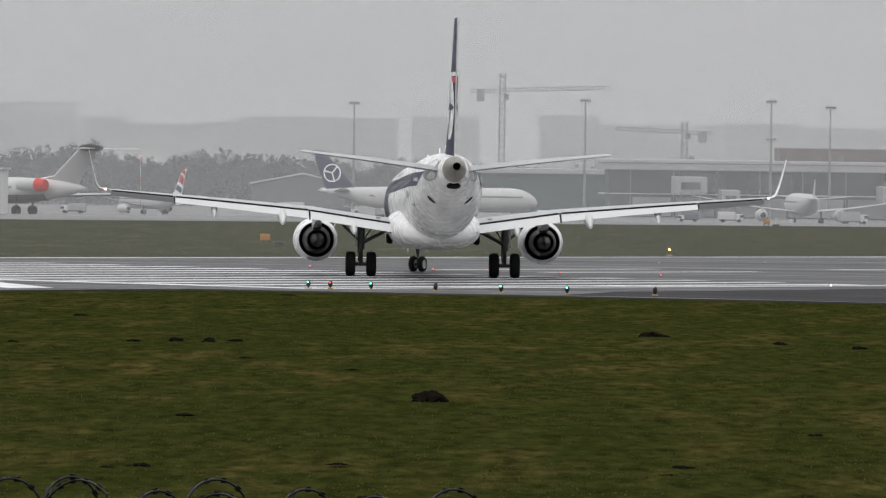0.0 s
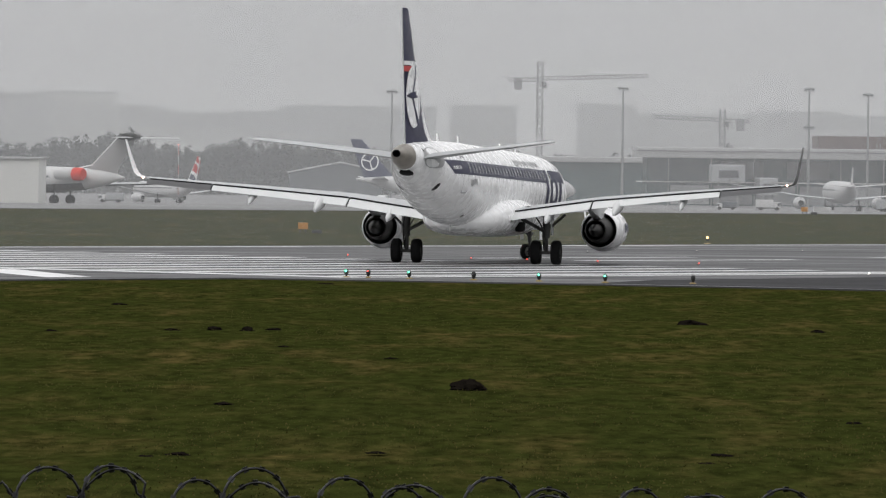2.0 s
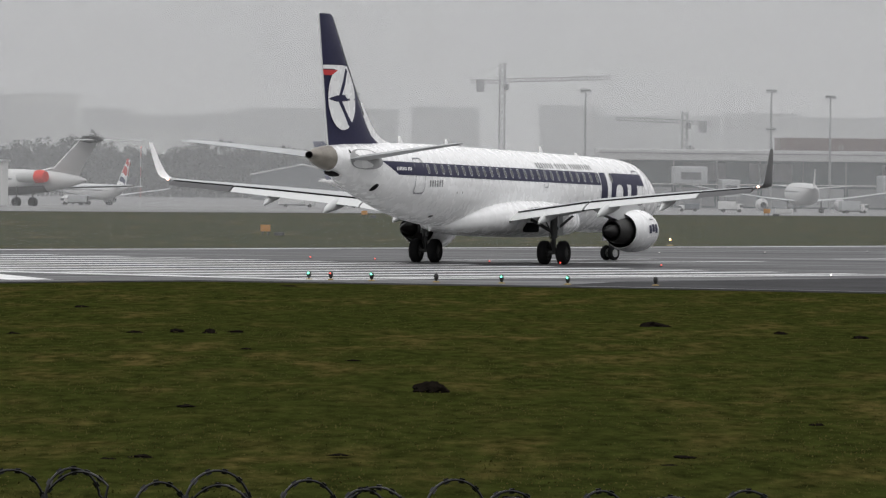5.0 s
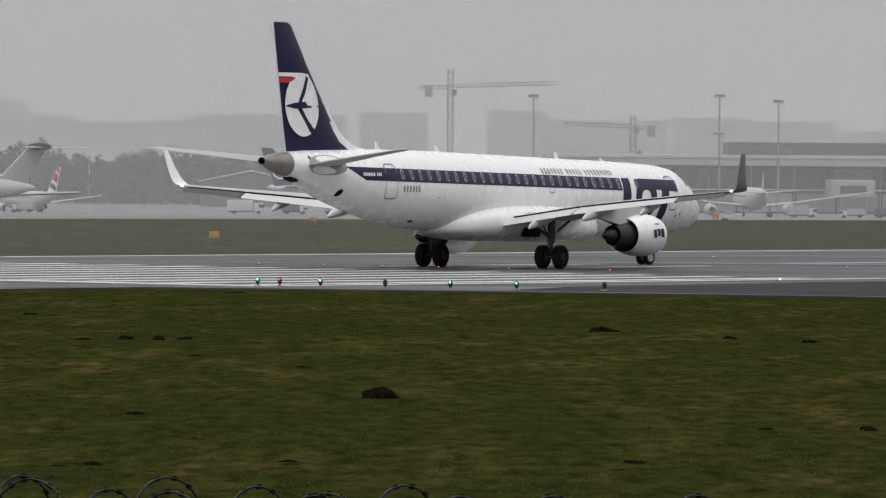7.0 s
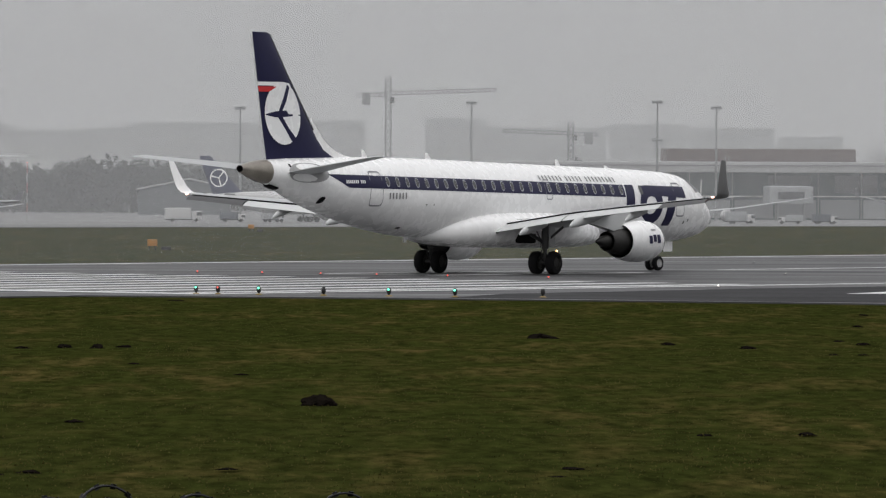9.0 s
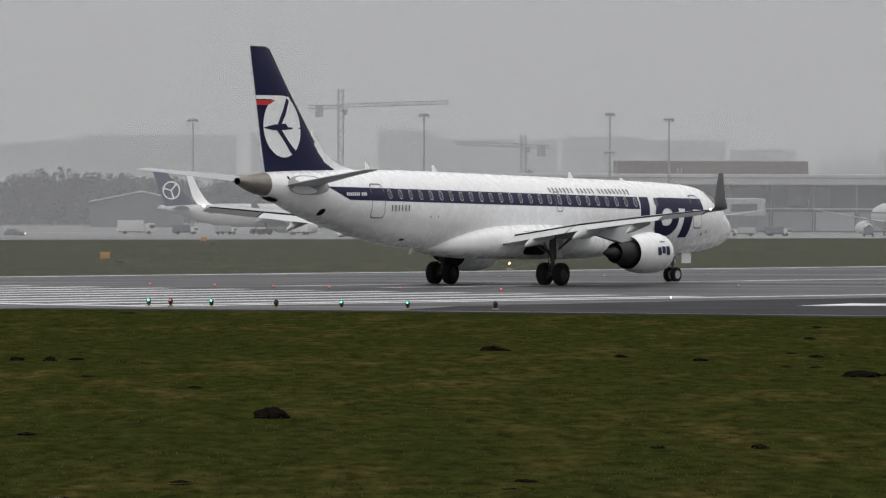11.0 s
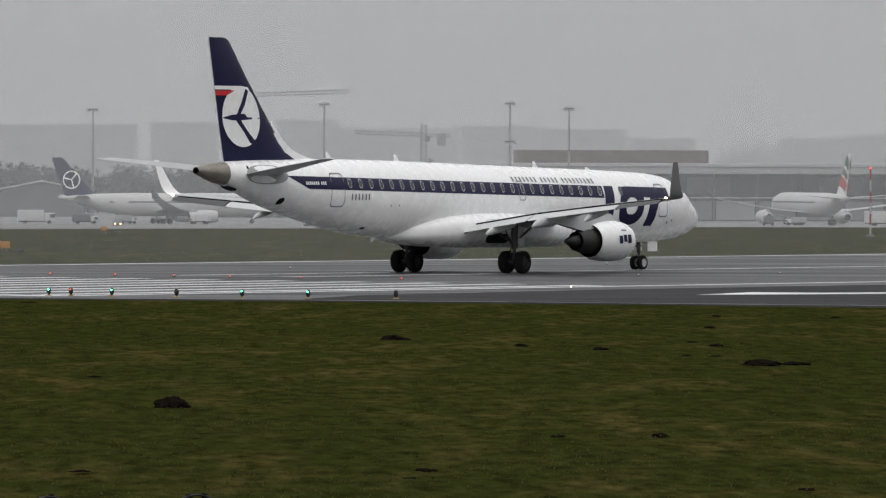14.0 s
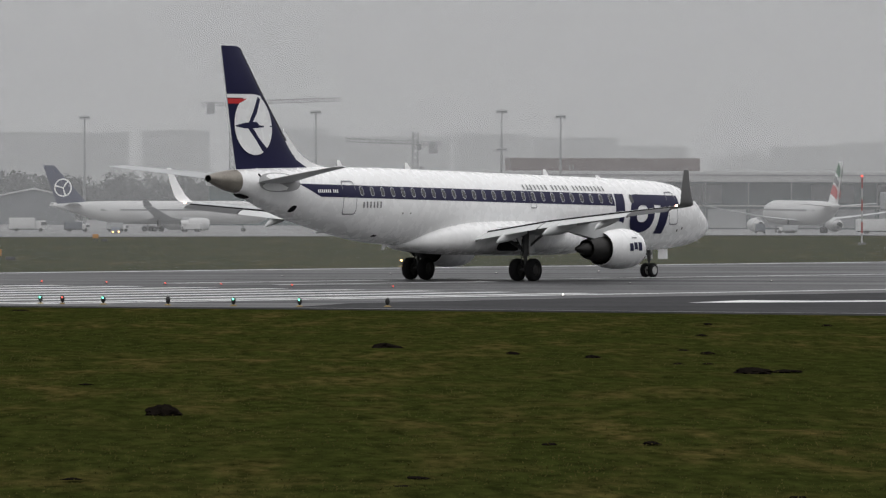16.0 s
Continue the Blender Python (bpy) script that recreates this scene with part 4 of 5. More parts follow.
# molehills: x, y, half width, height
HILLS = [(-11.4, 213.5, 0.25, 0.1), (-8.3, 216.7, 0.26, 0.09), (-7.2, 218, 0.28, 0.14), (-6.3, 217.2, 0.24, 0.18), (-5.6, 218.3, 0.28, 0.09), (-2.1, 190.8, 0.22, 0.05),
         (-5.0, 156.6, 0.24, 0.07), (-11.2, 249, 0.3, 0.08), (-4.9, 131, 0.26, 0.09), (-5.4, 130, 0.2, 0.06), (-1.7, 132.8, 0.22, 0.05), (4.0, 133.7, 0.2, 0.05),
         (7.0, 149.7, 0.2, 0.07), (3.7, 130, 0.18, 0.04), (-4.9, 200.4, 0.18, 0.05), (9.4, 223.3, 0.26, 0.11), (11.4, 218.8, 0.3, 0.15), (6.0, 228.9, 0.58, 0.26),
         (-0.22, 167.4, 0.52, 0.3), (14.6, 202.6, 0.64, 0.24), (15.6, 204, 0.5, 0.11), (17.7, 266, 0.2, 0.09), (14.4, 227, 0.22, 0.09), (14.9, 224.3, 0.24, 0.11),
         (16.3, 248, 0.24, 0.08), (13.3, 211.8, 0.18, 0.06), (14.1, 211.9, 0.2, 0.06), (8.95, 150.4, 0.24, 0.08), (4.1, 133.5, 0.18, 0.04), (9.8, 125.8, 0.2, 0.05),
         (21.5, 264, 0.26, 0.09), (-5.6, 288, 0.5, 0.09)]


def molehill(x, y, w, h):
    w, h = w * 0.74, h * (0.68 if h > 0.2 else 0.55)
    bm = bmesh.new()
    bmesh.ops.create_icosphere(bm, subdivisions=4, radius=1.0)
    for v in bm.verts:
        d = 1 + 0.45 * noise.noise((v.co.x * 1.7 + x, v.co.y * 1.7 + y, v.co.z * 1.7)) + 0.22 * noise.noise((v.co.x * 5 + x, v.co.y * 5, v.co.z * 5 + y))
        v.co = Vector((v.co.x * w * d, v.co.y * w * d * 1.2, (max(v.co.z, 0.0) ** 1.6 if v.co.z > 0 else -0.2) * h * d))
    ob = part("molehill", bm, SOIL)
    ob.location = (x, y, -0.04)
    tagged(ob, "heap of dark fresh soil in the grass" if w > 0.4 else "small dark molehill in the grass", "molehill", "molehills")


for hill in HILLS:
    molehill(*hill)


# ---- razor wire on the fence below the camera ----
WIRE = material("weathered_razor_wire", (0.022, 0.022, 0.024), 0.35, 0.6, vary=0.5, scale=10, fine=40)
fence = thing("razor_wire_fence", "coils of barbed razor wire along a fence top", "razor wire")


def coil(x0, x1, pitch, radius, phase, height, lean):
    """One run of looped wire, with its barbs as a part of it."""
    path, barbs = [], []
    turns = (x1 - x0) / pitch
    steps = int(turns * 44)
    for i in range(steps + 1):
        a = phase + i / 44 * math.tau
        k = i // 44
        wob = 0.03 * math.sin(k * 2.7 + phase)
        r = radius * (1 + 0.10 * math.sin(k * 1.9 + phase))
        x = x0 + pitch * i / 44 + r * math.cos(a) * lean + 0.05 * math.sin(k * 3.3)
        path.append((x, 44.0 + r * math.cos(a) * 0.3, height - 0.028 * (x - x0) + wob + r * math.sin(a)))
        if i % 3 == 0:
            barbs.append(i)
    bm = bmesh.new()
    tube(bm, path, 0.0078, 6)
    strand = part("wire_coil", bm, WIRE, fence, "looped steel wire coil")
    bm = bmesh.new()
    for i in barbs:
        p, q = Vector(path[i]), Vector(path[min(i + 1, steps)])
        d = (q - p).normalized()
        n = d.cross(Vector((0.3, 0.9, 0.2))).normalized()
        for s in (-1, 1):
            vs = [bm.verts.new(c) for c in (p - d * 0.012, p + d * 0.012, p + d * 0.018 + n * s * 0.016, p - d * 0.016 + n * s * 0.015)]
            f = bm.faces.new(vs)
            e = bmesh.ops.extrude_face_region(bm, geom=[f])
            bmesh.ops.translate(bm, verts=[v for v in e["geom"] if isinstance(v, bmesh.types.BMVert)], vec=d.cross(n) * 0.002)
    part("barb", bm, WIRE, strand, "small sharp steel barbs", False)["kind"] = "stuff"


coil(-4.073, 4.6, 0.403, 0.25, 0.4, 3.115, 1.0)
coil(-4.27, 4.6, 0.806, 0.19, 2.6, 3.15, -0.22)
for k in range(5):
    bm = bmesh.new()
    x = -4.4 + 2.3 * k
    tube(bm, [(x, 44.02, -0.05), (x, 44.02, 2.5), (x, 43.95, 2.82)], 0.03, 8)
    part("fence_post", bm, GEAR, fence, "steel fence post")
for z in (0.4, 1.0, 1.6, 2.2, 2.8):
    bm = bmesh.new()
    tube(bm, [(-5, 44, z), (5.2, 44, z - 0.02)], 0.004, 6)
    part("fence_wire", bm, WIRE, fence, "taut steel wire")


# ---- parked aircraft and vehicles on the apron ----
PALE_BLUE = material("muted_navy_paint", (0.02, 0.026, 0.075), 0.35, vary=0.15)
TAIL_RED = material("tail_red_paint", (0.45, 0.03, 0.03), 0.4, vary=0.15)
TAIL_GREEN = material("tail_green_paint", (0.02, 0.13, 0.05), 0.4, vary=0.15)
COVER_RED = material("red_canvas_cover", (0.62, 0.035, 0.02), 0.8, vary=0.15)
DULL_WHITE = material("rain_dulled_white_paint", (0.52, 0.52, 0.52), 0.5, vary=0.15, scale=0.3, fine=3, spec=0.3)
BELLY_GREY = material("grey_belly_paint", (0.13, 0.13, 0.13), 0.5, vary=0.2)


def parked_jet(label, m, length, span, tall, dia, fin_mat, rear=False, flashes=(), belly=WHITE, disc=False):
    """A parked airliner: x forward from its main wheels."""
    jet = thing("parked_airliner", label, "airplane", "parked aircraft", m)
    nose, tail = length * 0.53, -length * 0.47
    low = dia * (0.32 if not rear else 0.46)
    cz, r = low + dia / 2, dia / 2
    bm = bmesh.new()
    loops = []
    lift = 0.35 if rear else 1.0
    for u, s, up in ((0, 0.06, 0.62 * lift), (0.03, 0.16 if not rear else 0.30, 0.58 * lift), (0.10, 0.42 if not rear else 0.62, 0.42 * lift), (0.18, 0.72 if not rear else 0.84, 0.22 * lift), (0.28, 0.96, 0.03), (0.34, 1.0, 0), (0.6, 1.0, 0), (0.88, 1.0, 0), (0.93, 0.9, -0.04), (0.965, 0.68, -0.12), (0.99, 0.36, -0.22), (1.0, 0.04, -0.26)):
        x = tail + (nose - tail) * u
        loops.append([(x, r * s * math.cos(a), cz + r * up + r * s * math.sin(a)) for a in [k * math.tau / 28 for k in range(28)]])
    rings(bm, loops)
    part("fuselage", bm, DULL_WHITE, jet, "white fuselage")
    bm = bmesh.new()
    for s in (-1, 1):
        rows = []
        for z in (0.16, 0.30):
            rows.append([(tail + (nose - tail) * (0.22 + 0.7 * k / 20), s * (r * math.sqrt(1 - z * z) * (0.84 + 0.16 * min(1, k / 3)) + 0.02), cz + z * r) for k in range(21)])
        rings(bm, rows, closed=False)
    part("window_row", bm, SEAM, jet, "dark row of cabin windows")
    fin_h = tall - (cz + r)
    bm = bmesh.new()
    base = tail + length * 0.02
    chord = fin_h * 0.95
    if rear:
        foil(bm, [((tail + 5.6, 0, cz + r * 0.7), (tail + 0.9, 0, cz + r * 0.4), (dia * 0.10, "fin")), ((tail + 4.2, 0, cz + r * 1.15), (tail + 0.65, 0, cz + r * 1.0), (dia * 0.09, "fin")), ((tail + 0.7, 0, tall - 0.2), (tail - 1.5, 0, tall - 0.5), (dia * 0.07, "fin"))], 7)
    else:
        foil(bm, [((base + chord * 1.05, 0, cz + r * 0.75), (base + chord * 0.10, 0, cz + r * 0.75), (dia * 0.10, "fin")), ((base + chord * 0.02, 0, tall), (base - chord * 0.33, 0, tall), (dia * 0.05, "fin"))], 7)
    fin = part("fin", bm, fin_mat, jet, "tail fin in the airline's colours")
    if rear:
        bm = bmesh.new()
        rings(bm, [[(x, 0.24 * w * math.cos(a), tall - 0.3 + 0.42 * w * math.sin(a)) for a in [k * math.tau / 12 for k in range(12)]] for x, w in ((tail + 1.1, 0.05), (tail + 0.6, 0.7), (tail - 0.3, 1.0), (tail - 1.4, 0.8), (tail - 2.2, 0.1))])
        part("fin_cap", bm, RUBBER, fin, "dark bullet fairing on the fin top")
        bm = bmesh.new()
        tube(bm, [(tail + 6.2, 0, cz + r * 0.9), (tail + 4.25, 0, cz + r * 1.16), (tail + 0.75, 0, tall - 0.25)], 0.07, 8)
        part("fin_leading_edge", bm, WHITE, fin, "bright fin leading edge")
        bm = bmesh.new()
        loops = []
        for u, q in ((0.16, 0.8), (0.28, 0.99), (0.34, 1.015), (0.6, 1.015), (0.88, 1.015)):
            arc = [math.pi * (1.12 + 0.76 * k / 14) for k in range(15)]
            up = 0.22 * lift * max(0, (0.28 - u) / 0.12)
            loops.append([(tail + (nose - tail) * u, r * q * math.cos(a), cz + r * up + r * q * math.sin(a) - 0.01) for a in arc])
        rings(bm, loops, closed=False)
        part("belly", bm, belly, jet, "dark grey shell over the lower fuselage")
    for u0, u1, mat in flashes:
        for s in (-1, 1):
            bm = bmesh.new()
            def at(u, f):
                le, te = base + chord * (1.05 - 1.03 * u), base + chord * (0.10 - 0.43 * u)
                return (te + (le - te) * f, s * dia * 0.085 * (1 - 0.45 * u), cz + r * 0.75 + (tall - cz - r * 0.75) * u)
            rings(bm, [[at(u0 - 0.12, 0.02), at(u0 - 0.03, 0.4), at(u0 + 0.02, 0.8)], [at(u1 - 0.12, 0.02), at(u1, 0.4), at(u1 + 0.05, 0.8)]], closed=False)
            part("fin_flash", bm, mat, fin, "coloured wave on the fin")
    if disc:
        for s in (-1, 1):
            bm = bmesh.new()
            mx, mz, rr = base + chord * 0.27, cz + r * 0.75 + (tall - cz - r * 0.75) * 0.42, fin_h * 0.26
            y = s * dia * 0.088
            rings(bm, [[(mx + q * rr * math.cos(a), y, mz + q * rr * math.sin(a)) for a in [k * math.tau / 28 for k in range(28)]] for q in (1.0, 0.86)], True, (False, False))
            for a0 in (0.9, 2.9, 5.0):
                slab(bm, [(0, -0.05 * rr), (rr * 0.95, -0.09 * rr), (rr * 0.95, 0.09 * rr), (0, 0.05 * rr)], 0, 0.02 * s, lambda u, v, w, a0=a0: (mx + u * math.cos(a0) - v * math.sin(a0), y + w, mz + u * math.sin(a0) + v * math.cos(a0)))
            part("fin_disc", bm, WHITE, fin, "pale ring with three spokes")
    for s in (-1, 1):
        wz = low + dia * 0.18
        half = span / 2
        rc, tc = length * 0.17, length * 0.04
        root, tip, rise = length * 0.13, length * 0.13 - half * 0.58, half * 0.13
        if rear:
            root, tip, rise, wz = tail + 14.6, tail + 6.2, 0.35, wz + 0.25
        bm = bmesh.new()
        foil(bm, [((root, s * r * 0.6, wz), (root - rc, s * r * 0.6, wz), (dia * 0.12, "flat")), (((root + (tip - root) * 0.36), s * half * 0.36, wz + rise * 0.23), (root - rc * 1.02, s * half * 0.36, wz + rise * 0.23), (dia * (0.13 if rear else 0.08), "flat")), ((tip, s * half, wz + rise), (tip - tc, s * half, wz + rise), (dia * (0.06 if rear else 0.03), "flat"))], 8)
        wing = part("wing", bm, WING_GREY, jet, "swept wing")
        if rear:
            # extra dark foil just below the wing, standing in for its underside shade
            bm = bmesh.new()
            foil(bm, [((root - 0.1, s * r * 0.6, wz - 0.22), (root - rc - 0.1, s * r * 0.6, wz - 0.22), (0.3, "flat")), ((tip - 0.1, s * half, wz + rise - 0.12), (tip - tc - 0.1, s * half, wz + rise - 0.12), (0.16, "flat"))], 8)
            part("wing_underside", bm, RUBBER, wing, "dark foil standing in for the shade under the wing")
        bm = bmesh.new()
        foil(bm, [((tip, s * half, wz + rise), (tip - tc, s * half, wz + rise), (0.08, (0, 1, 0.3))), ((tip - half * 0.06, s * (half + 0.3), wz + rise + span * 0.035), (tip - half * 0.06 - tc * 0.5, s * (half + 0.3), wz + rise + span * 0.035), (0.05, (0, 1, 0.3)))], 6)
        part("winglet", bm, FIN_TIP, wing)
        hz = tall - 0.35 if rear else cz + r * 0.55
        hx = tail - 0.3 if rear else base + chord * 0.55
        hs = span * (0.185 if rear else 0.17)
        bm = bmesh.new()
        foil(bm, [((hx + length * 0.05, s * 0.1, hz), (hx - length * 0.035, s * 0.1, hz), (dia * 0.06, "flat")), ((hx - length * (0.07 if rear else 0.02), s * hs, hz + hs * (0.0 if rear else 0.08)), (hx - length * (0.095 if rear else 0.05), s * hs, hz + hs * (0.0 if rear else 0.08)), (dia * 0.03, "flat"))], 6)
        part("tailplane", bm, DULL_WHITE, jet)
        er = dia * (0.28 if not rear else 0.24)
        ec = (length * 0.12 if not rear else tail + 5.1, s * (half * 0.34 if not rear else r + er * 1.15), (wz - er * 0.62) if not rear else cz + r * 0.45)
        el = dia * 0.85
        bm = bmesh.new()
        lathe(bm, [(-el * 0.5, er * 0.45), (-el * 0.45, er * 0.62), (-el * 0.1, er * 0.7), (-el * 0.08, er * 0.86), (el * 0.3, er), (el * 0.7, er * 0.98), (el * 0.95, er * 0.86), (el * 0.9, er * 0.74), (el * 0.5, er * 0.7)], "x", ec, 24)
        eng = part("engine", bm, DULL_WHITE, jet, "white engine")
        bm = bmesh.new()
        lathe(bm, [(el * 0.5, er * 0.7), (el * 0.52, 0.0)], "x", ec, 24)
        lathe(bm, [(-el * 0.5, er * 0.45), (-el * 0.3, 0.0)], "x", ec, 24)
        part("engine_opening", bm, DARK, eng)
        if rear:
            bm = bmesh.new()
            lathe(bm, [(-el * 0.62, 0.0), (-el * 0.6, er * 0.85), (-el * 0.42, er * 1.05), (-el * 0.1, er * 1.04)], "x", ec, 24)
            part("engine_cover", bm, COVER_RED, eng, "bright red canvas engine cover")
        bm = bmesh.new()
        if rear:
            box(bm, (ec[0] - el * 0.3, min(s * r * 0.7, ec[1]), ec[2] - 0.12), (ec[0] + el * 0.5, max(s * r * 0.7, ec[1]), ec[2] + 0.12), 0.05)
        else:
            box(bm, (ec[0] - el * 0.4, ec[1] - 0.15, ec[2] + er * 0.5), (ec[0] + el * 0.4, ec[1] + 0.15, wz + half * 0.03), 0.05)
        part("pylon", bm, WING_GREY, jet)
        gx, gy = (tail + 8.2, s * dia * 0.5) if rear else (0, s * dia * 0.75)
        wr = dia * 0.12 if not rear else dia * 0.19
        bm = bmesh.new()
        tube(bm, [(gx, gy, wr), (gx, gy, wz + 0.2)], dia * 0.035, 8)
        gear = part("main_gear", bm, GEAR, jet)
        for dx in ((-wr * 1.2, wr * 1.2) if not rear else (0,)):
            bm = bmesh.new()
            lathe(bm, [(-dia * 0.1, 0), (-dia * 0.1, wr * 0.9), (-dia * 0.07, wr), (dia * 0.07, wr), (dia * 0.1, wr * 0.9), (dia * 0.1, 0)], "y", (gx + dx, gy, wr), 16)
            part("tyre", bm, RUBBER, gear)
    bm = bmesh.new()
    nx = nose * 0.78
    tube(bm, [(nx, 0, 0.3), (nx, 0, cz - r * 0.6)], dia * 0.03, 8)
    gear = part("nose_gear", bm, GEAR, jet)
    bm = bmesh.new()
    lathe(bm, [(-0.25, 0), (-0.25, dia * 0.09), (0.25, dia * 0.09), (0.25, 0)], "y", (nx, 0, dia * 0.09), 14)
    part("tyre", bm, RUBBER, gear)
    return jet


# fin grey carries the shade on that tail in its base colour
FIN_GREY = material("dull_grey_paint", (0.30, 0.30, 0.30), 0.5, vary=0.2)
FIN_TIP = material("dark_winglet_paint", (0.12, 0.12, 0.13), 0.5, vary=0.2)
parked_jet("small white jet with high tail and red engine cover", pose(-48.4, 838.7, level(838.7) + 0.03, 0, 0, 144), 30.0, 28.6, 7.4, 2.7, FIN_GREY, True, belly=BELLY_GREY)
striped_jet = parked_jet("white airliner with red and blue striped fin taxiing in mist", pose(-72, 1997, level(1997) + 0.03, 0, 0, 118), 36, 34, 11.4, 4.0, WHITE, flashes=((0.5, 0.75, TAIL_RED), (0.2, 0.35, PALE_BLUE), (0.85, 1.0, TAIL_RED)))
parked_jet("white wide airliner with navy fin parked in mist", pose(-5.5, 1997, level(1997) + 0.03, 0, 0, 17), 57, 54, 16.4, 5.8, PALE_BLUE, disc=True)
parked_jet("white wide airliner parked nose-in at the terminal", pose(90, 2003, level(2003) + 0.03, 0, 0, 93), 58, 58, 11.0, 5.6, DULL_WHITE)
parked_jet("white wide airliner with striped fin parked at the terminal", pose(158.5, 2013, level(2013) + 0.03, 0, 0, 102), 64, 61, 18.0, 6.2, WHITE, flashes=((0.22, 0.42, TAIL_RED), (0.5, 0.62, BELLY_GREY), (0.72, 0.92, TAIL_GREEN)))
parked_jet("white wide airliner parked beside the terminal gate", pose(226, 2019, level(2019) + 0.03, 0, 0, 96), 58, 58, 15.0, 5.6, DULL_WHITE)


def service_truck(x, y, turn, length, tall, mat, label):
    ob = thing("service_truck", label, "truck", "apron vehicles", pose(x, y, level(y) + 0.03, 0, 0, turn))
    bm = bmesh.new()
    box(bm, (-length / 2, -1.1, 0.7), (length * 0.2, 1.1, tall), 0.08)
    part("body", bm, mat, ob, "box body")
    bm = bmesh.new()
    box(bm, (length * 0.22, -1.05, 0.5), (length / 2, 1.05, tall * 0.78), 0.18)
    cab = part("cab", bm, DULL_WHITE, ob, "white cab")
    bm = bmesh.new()
    box(bm, (length * 0.36, -1.07, tall * 0.45), (length * 0.51, 1.07, tall * 0.7), 0.05)
    part("windscreen", bm, GLASS_DARK, cab)
    for dx in (-0.3, 0.35):
        for s in (-1, 1):
            bm = bmesh.new()
            lathe(bm, [(-0.15, 0), (-0.15, 0.42), (0.15, 0.42), (0.15, 0)], "y", (length * dx, s * 1.0, 0.42), 16)
            part("tyre", bm, RUBBER, ob)
    bm = bmesh.new()
    box(bm, (-length * 0.48, -0.9, 0.45), (length * 0.48, 0.9, 0.75), 0.03)
    part("chassis", bm, DARK, ob)


TRUCK_GREY = material("grey_truck_paint", (0.32, 0.33, 0.34), 0.5, vary=0.2)
TRUCK_DARK = material("dark_truck_paint", (0.07, 0.08, 0.10), 0.5, vary=0.2)
for x, y, turn, ln, tl, mt, lb in ((-36, 1964, 5, 9, 3.4, DULL_WHITE, "white service truck on the misty apron"), (-24, 1959, 10, 6, 2.4, TRUCK_DARK, "dark service truck on the misty apron"),
                                   (-14, 1953, 30, 5, 2.2, TRUCK_GREY, "grey service truck beside the parked airliner"), (4, 1951, 160, 5, 2.0, DULL_WHITE, "small white service truck on the apron"), (100, 1959, 20, 7, 3.0, TRUCK_GREY, "grey catering truck near the terminal"),
                                   (112, 1953, 175, 6, 2.2, TRUCK_GREY, "grey service truck near the terminal"), (121, 1964, 15, 6, 2.4, TRUCK_DARK, "dark service truck near the terminal"), (143, 1959, 90, 5, 2.4, TRUCK_DARK, "dark tug near the terminal"),
                                   (172, 1953, 10, 12, 3.6, DULL_WHITE, "long white truck on the apron"), (184, 1948, 185, 9, 3.8, DULL_WHITE, "tall white box truck on the apron"), (70, 1959, 5, 6, 2.6, DULL_WHITE, "white service truck near the terminal"), (60, 1964, 180, 5, 2.0, TRUCK_DARK, "dark service truck near the terminal"),
                                   (-90, 1953, 170, 6, 2.4, TRUCK_GREY, "grey service truck on the misty apron"), (150, 1964, 170, 5, 2.0, TRUCK_GREY, "grey tug beside the parked airliner")):
    service_truck(x, y, turn, ln, tl, mt, lb)

crate = thing("equipment_box", "low pale equipment box behind the far grass", "box", m=pose(26.9, 634, level(634) + 0.03))
bm = bmesh.new()
box(bm, (-0.65, -0.4, 0.05), (0.65, 0.4, 0.42), 0.04)
part("body", bm, DULL_WHITE, crate, "pale box body")
bm = bmesh.new()
box(bm, (-0.7, -0.45, 0.425), (0.2, 0.45, 0.52), 0.03)
part("lid", bm, TRUCK_GREY, crate, "grey lid")

# a car that comes along the apron with its headlights on
car = thing("airport_car", "dark airport car with bright headlights driving in mist", "car")
bm = bmesh.new()
loops = []
for x, w, zl, zh in ((-2.1, 0.78, 0.4, 0.9), (-1.9, 0.86, 0.32, 1.0), (-1.3, 0.88, 0.28, 1.42), (-0.2, 0.88, 0.28, 1.5), (0.55, 0.88, 0.28, 1.45), (1.15, 0.88, 0.28, 1.0), (1.9, 0.84, 0.32, 0.86), (2.1, 0.74, 0.42, 0.7)):
    loops.append([(x, w, zl), (x, w, zl + (zh - zl) * 0.55), (x, w * 0.82, zh), (x, -w * 0.82, zh), (x, -w, zl + (zh - zl) * 0.55), (x, -w, zl)])
rings(bm, loops)
part("body", bm, TRUCK_DARK, car, "dark bodywork")
for s in (-1, 1):
    bm = bmesh.new()
    bmesh.ops.create_uvsphere(bm, u_segments=12, v_segments=8, radius=0.14)
    bmesh.ops.scale(bm, verts=bm.verts, vec=(0.3, 1, 1))
    bmesh.ops.translate(bm, verts=bm.verts, vec=(2.1, s * 0.55, 0.66))
    part("headlight", bm, WARM_ON, car, "glowing headlight")
    for dx in (-1.3, 1.3):
        bm = bmesh.new()
        lathe(bm, [(-0.1, 0), (-0.1, 0.31), (0.1, 0.31), (0.1, 0)], "y", (dx, s * 0.8, 0.31), 16)
        part("tyre", bm, RUBBER, car)


# ---- terminal, masts, cranes, woods and town behind the apron ----
GLASS_WALL = material("grey_green_curtain_glass", (0.018, 0.048, 0.050), 0.4, scale=0.1, fine=0.6, second=(0.035, 0.065, 0.066), spec=0.1)
ROOF = material("pale_roof_sheet", (0.36, 0.36, 0.36), 0.55, vary=0.12, scale=0.08, fine=0.8)
BROWN = material("brown_plant_screen", (0.09, 0.06, 0.055), 0.7, vary=0.2, scale=0.2)
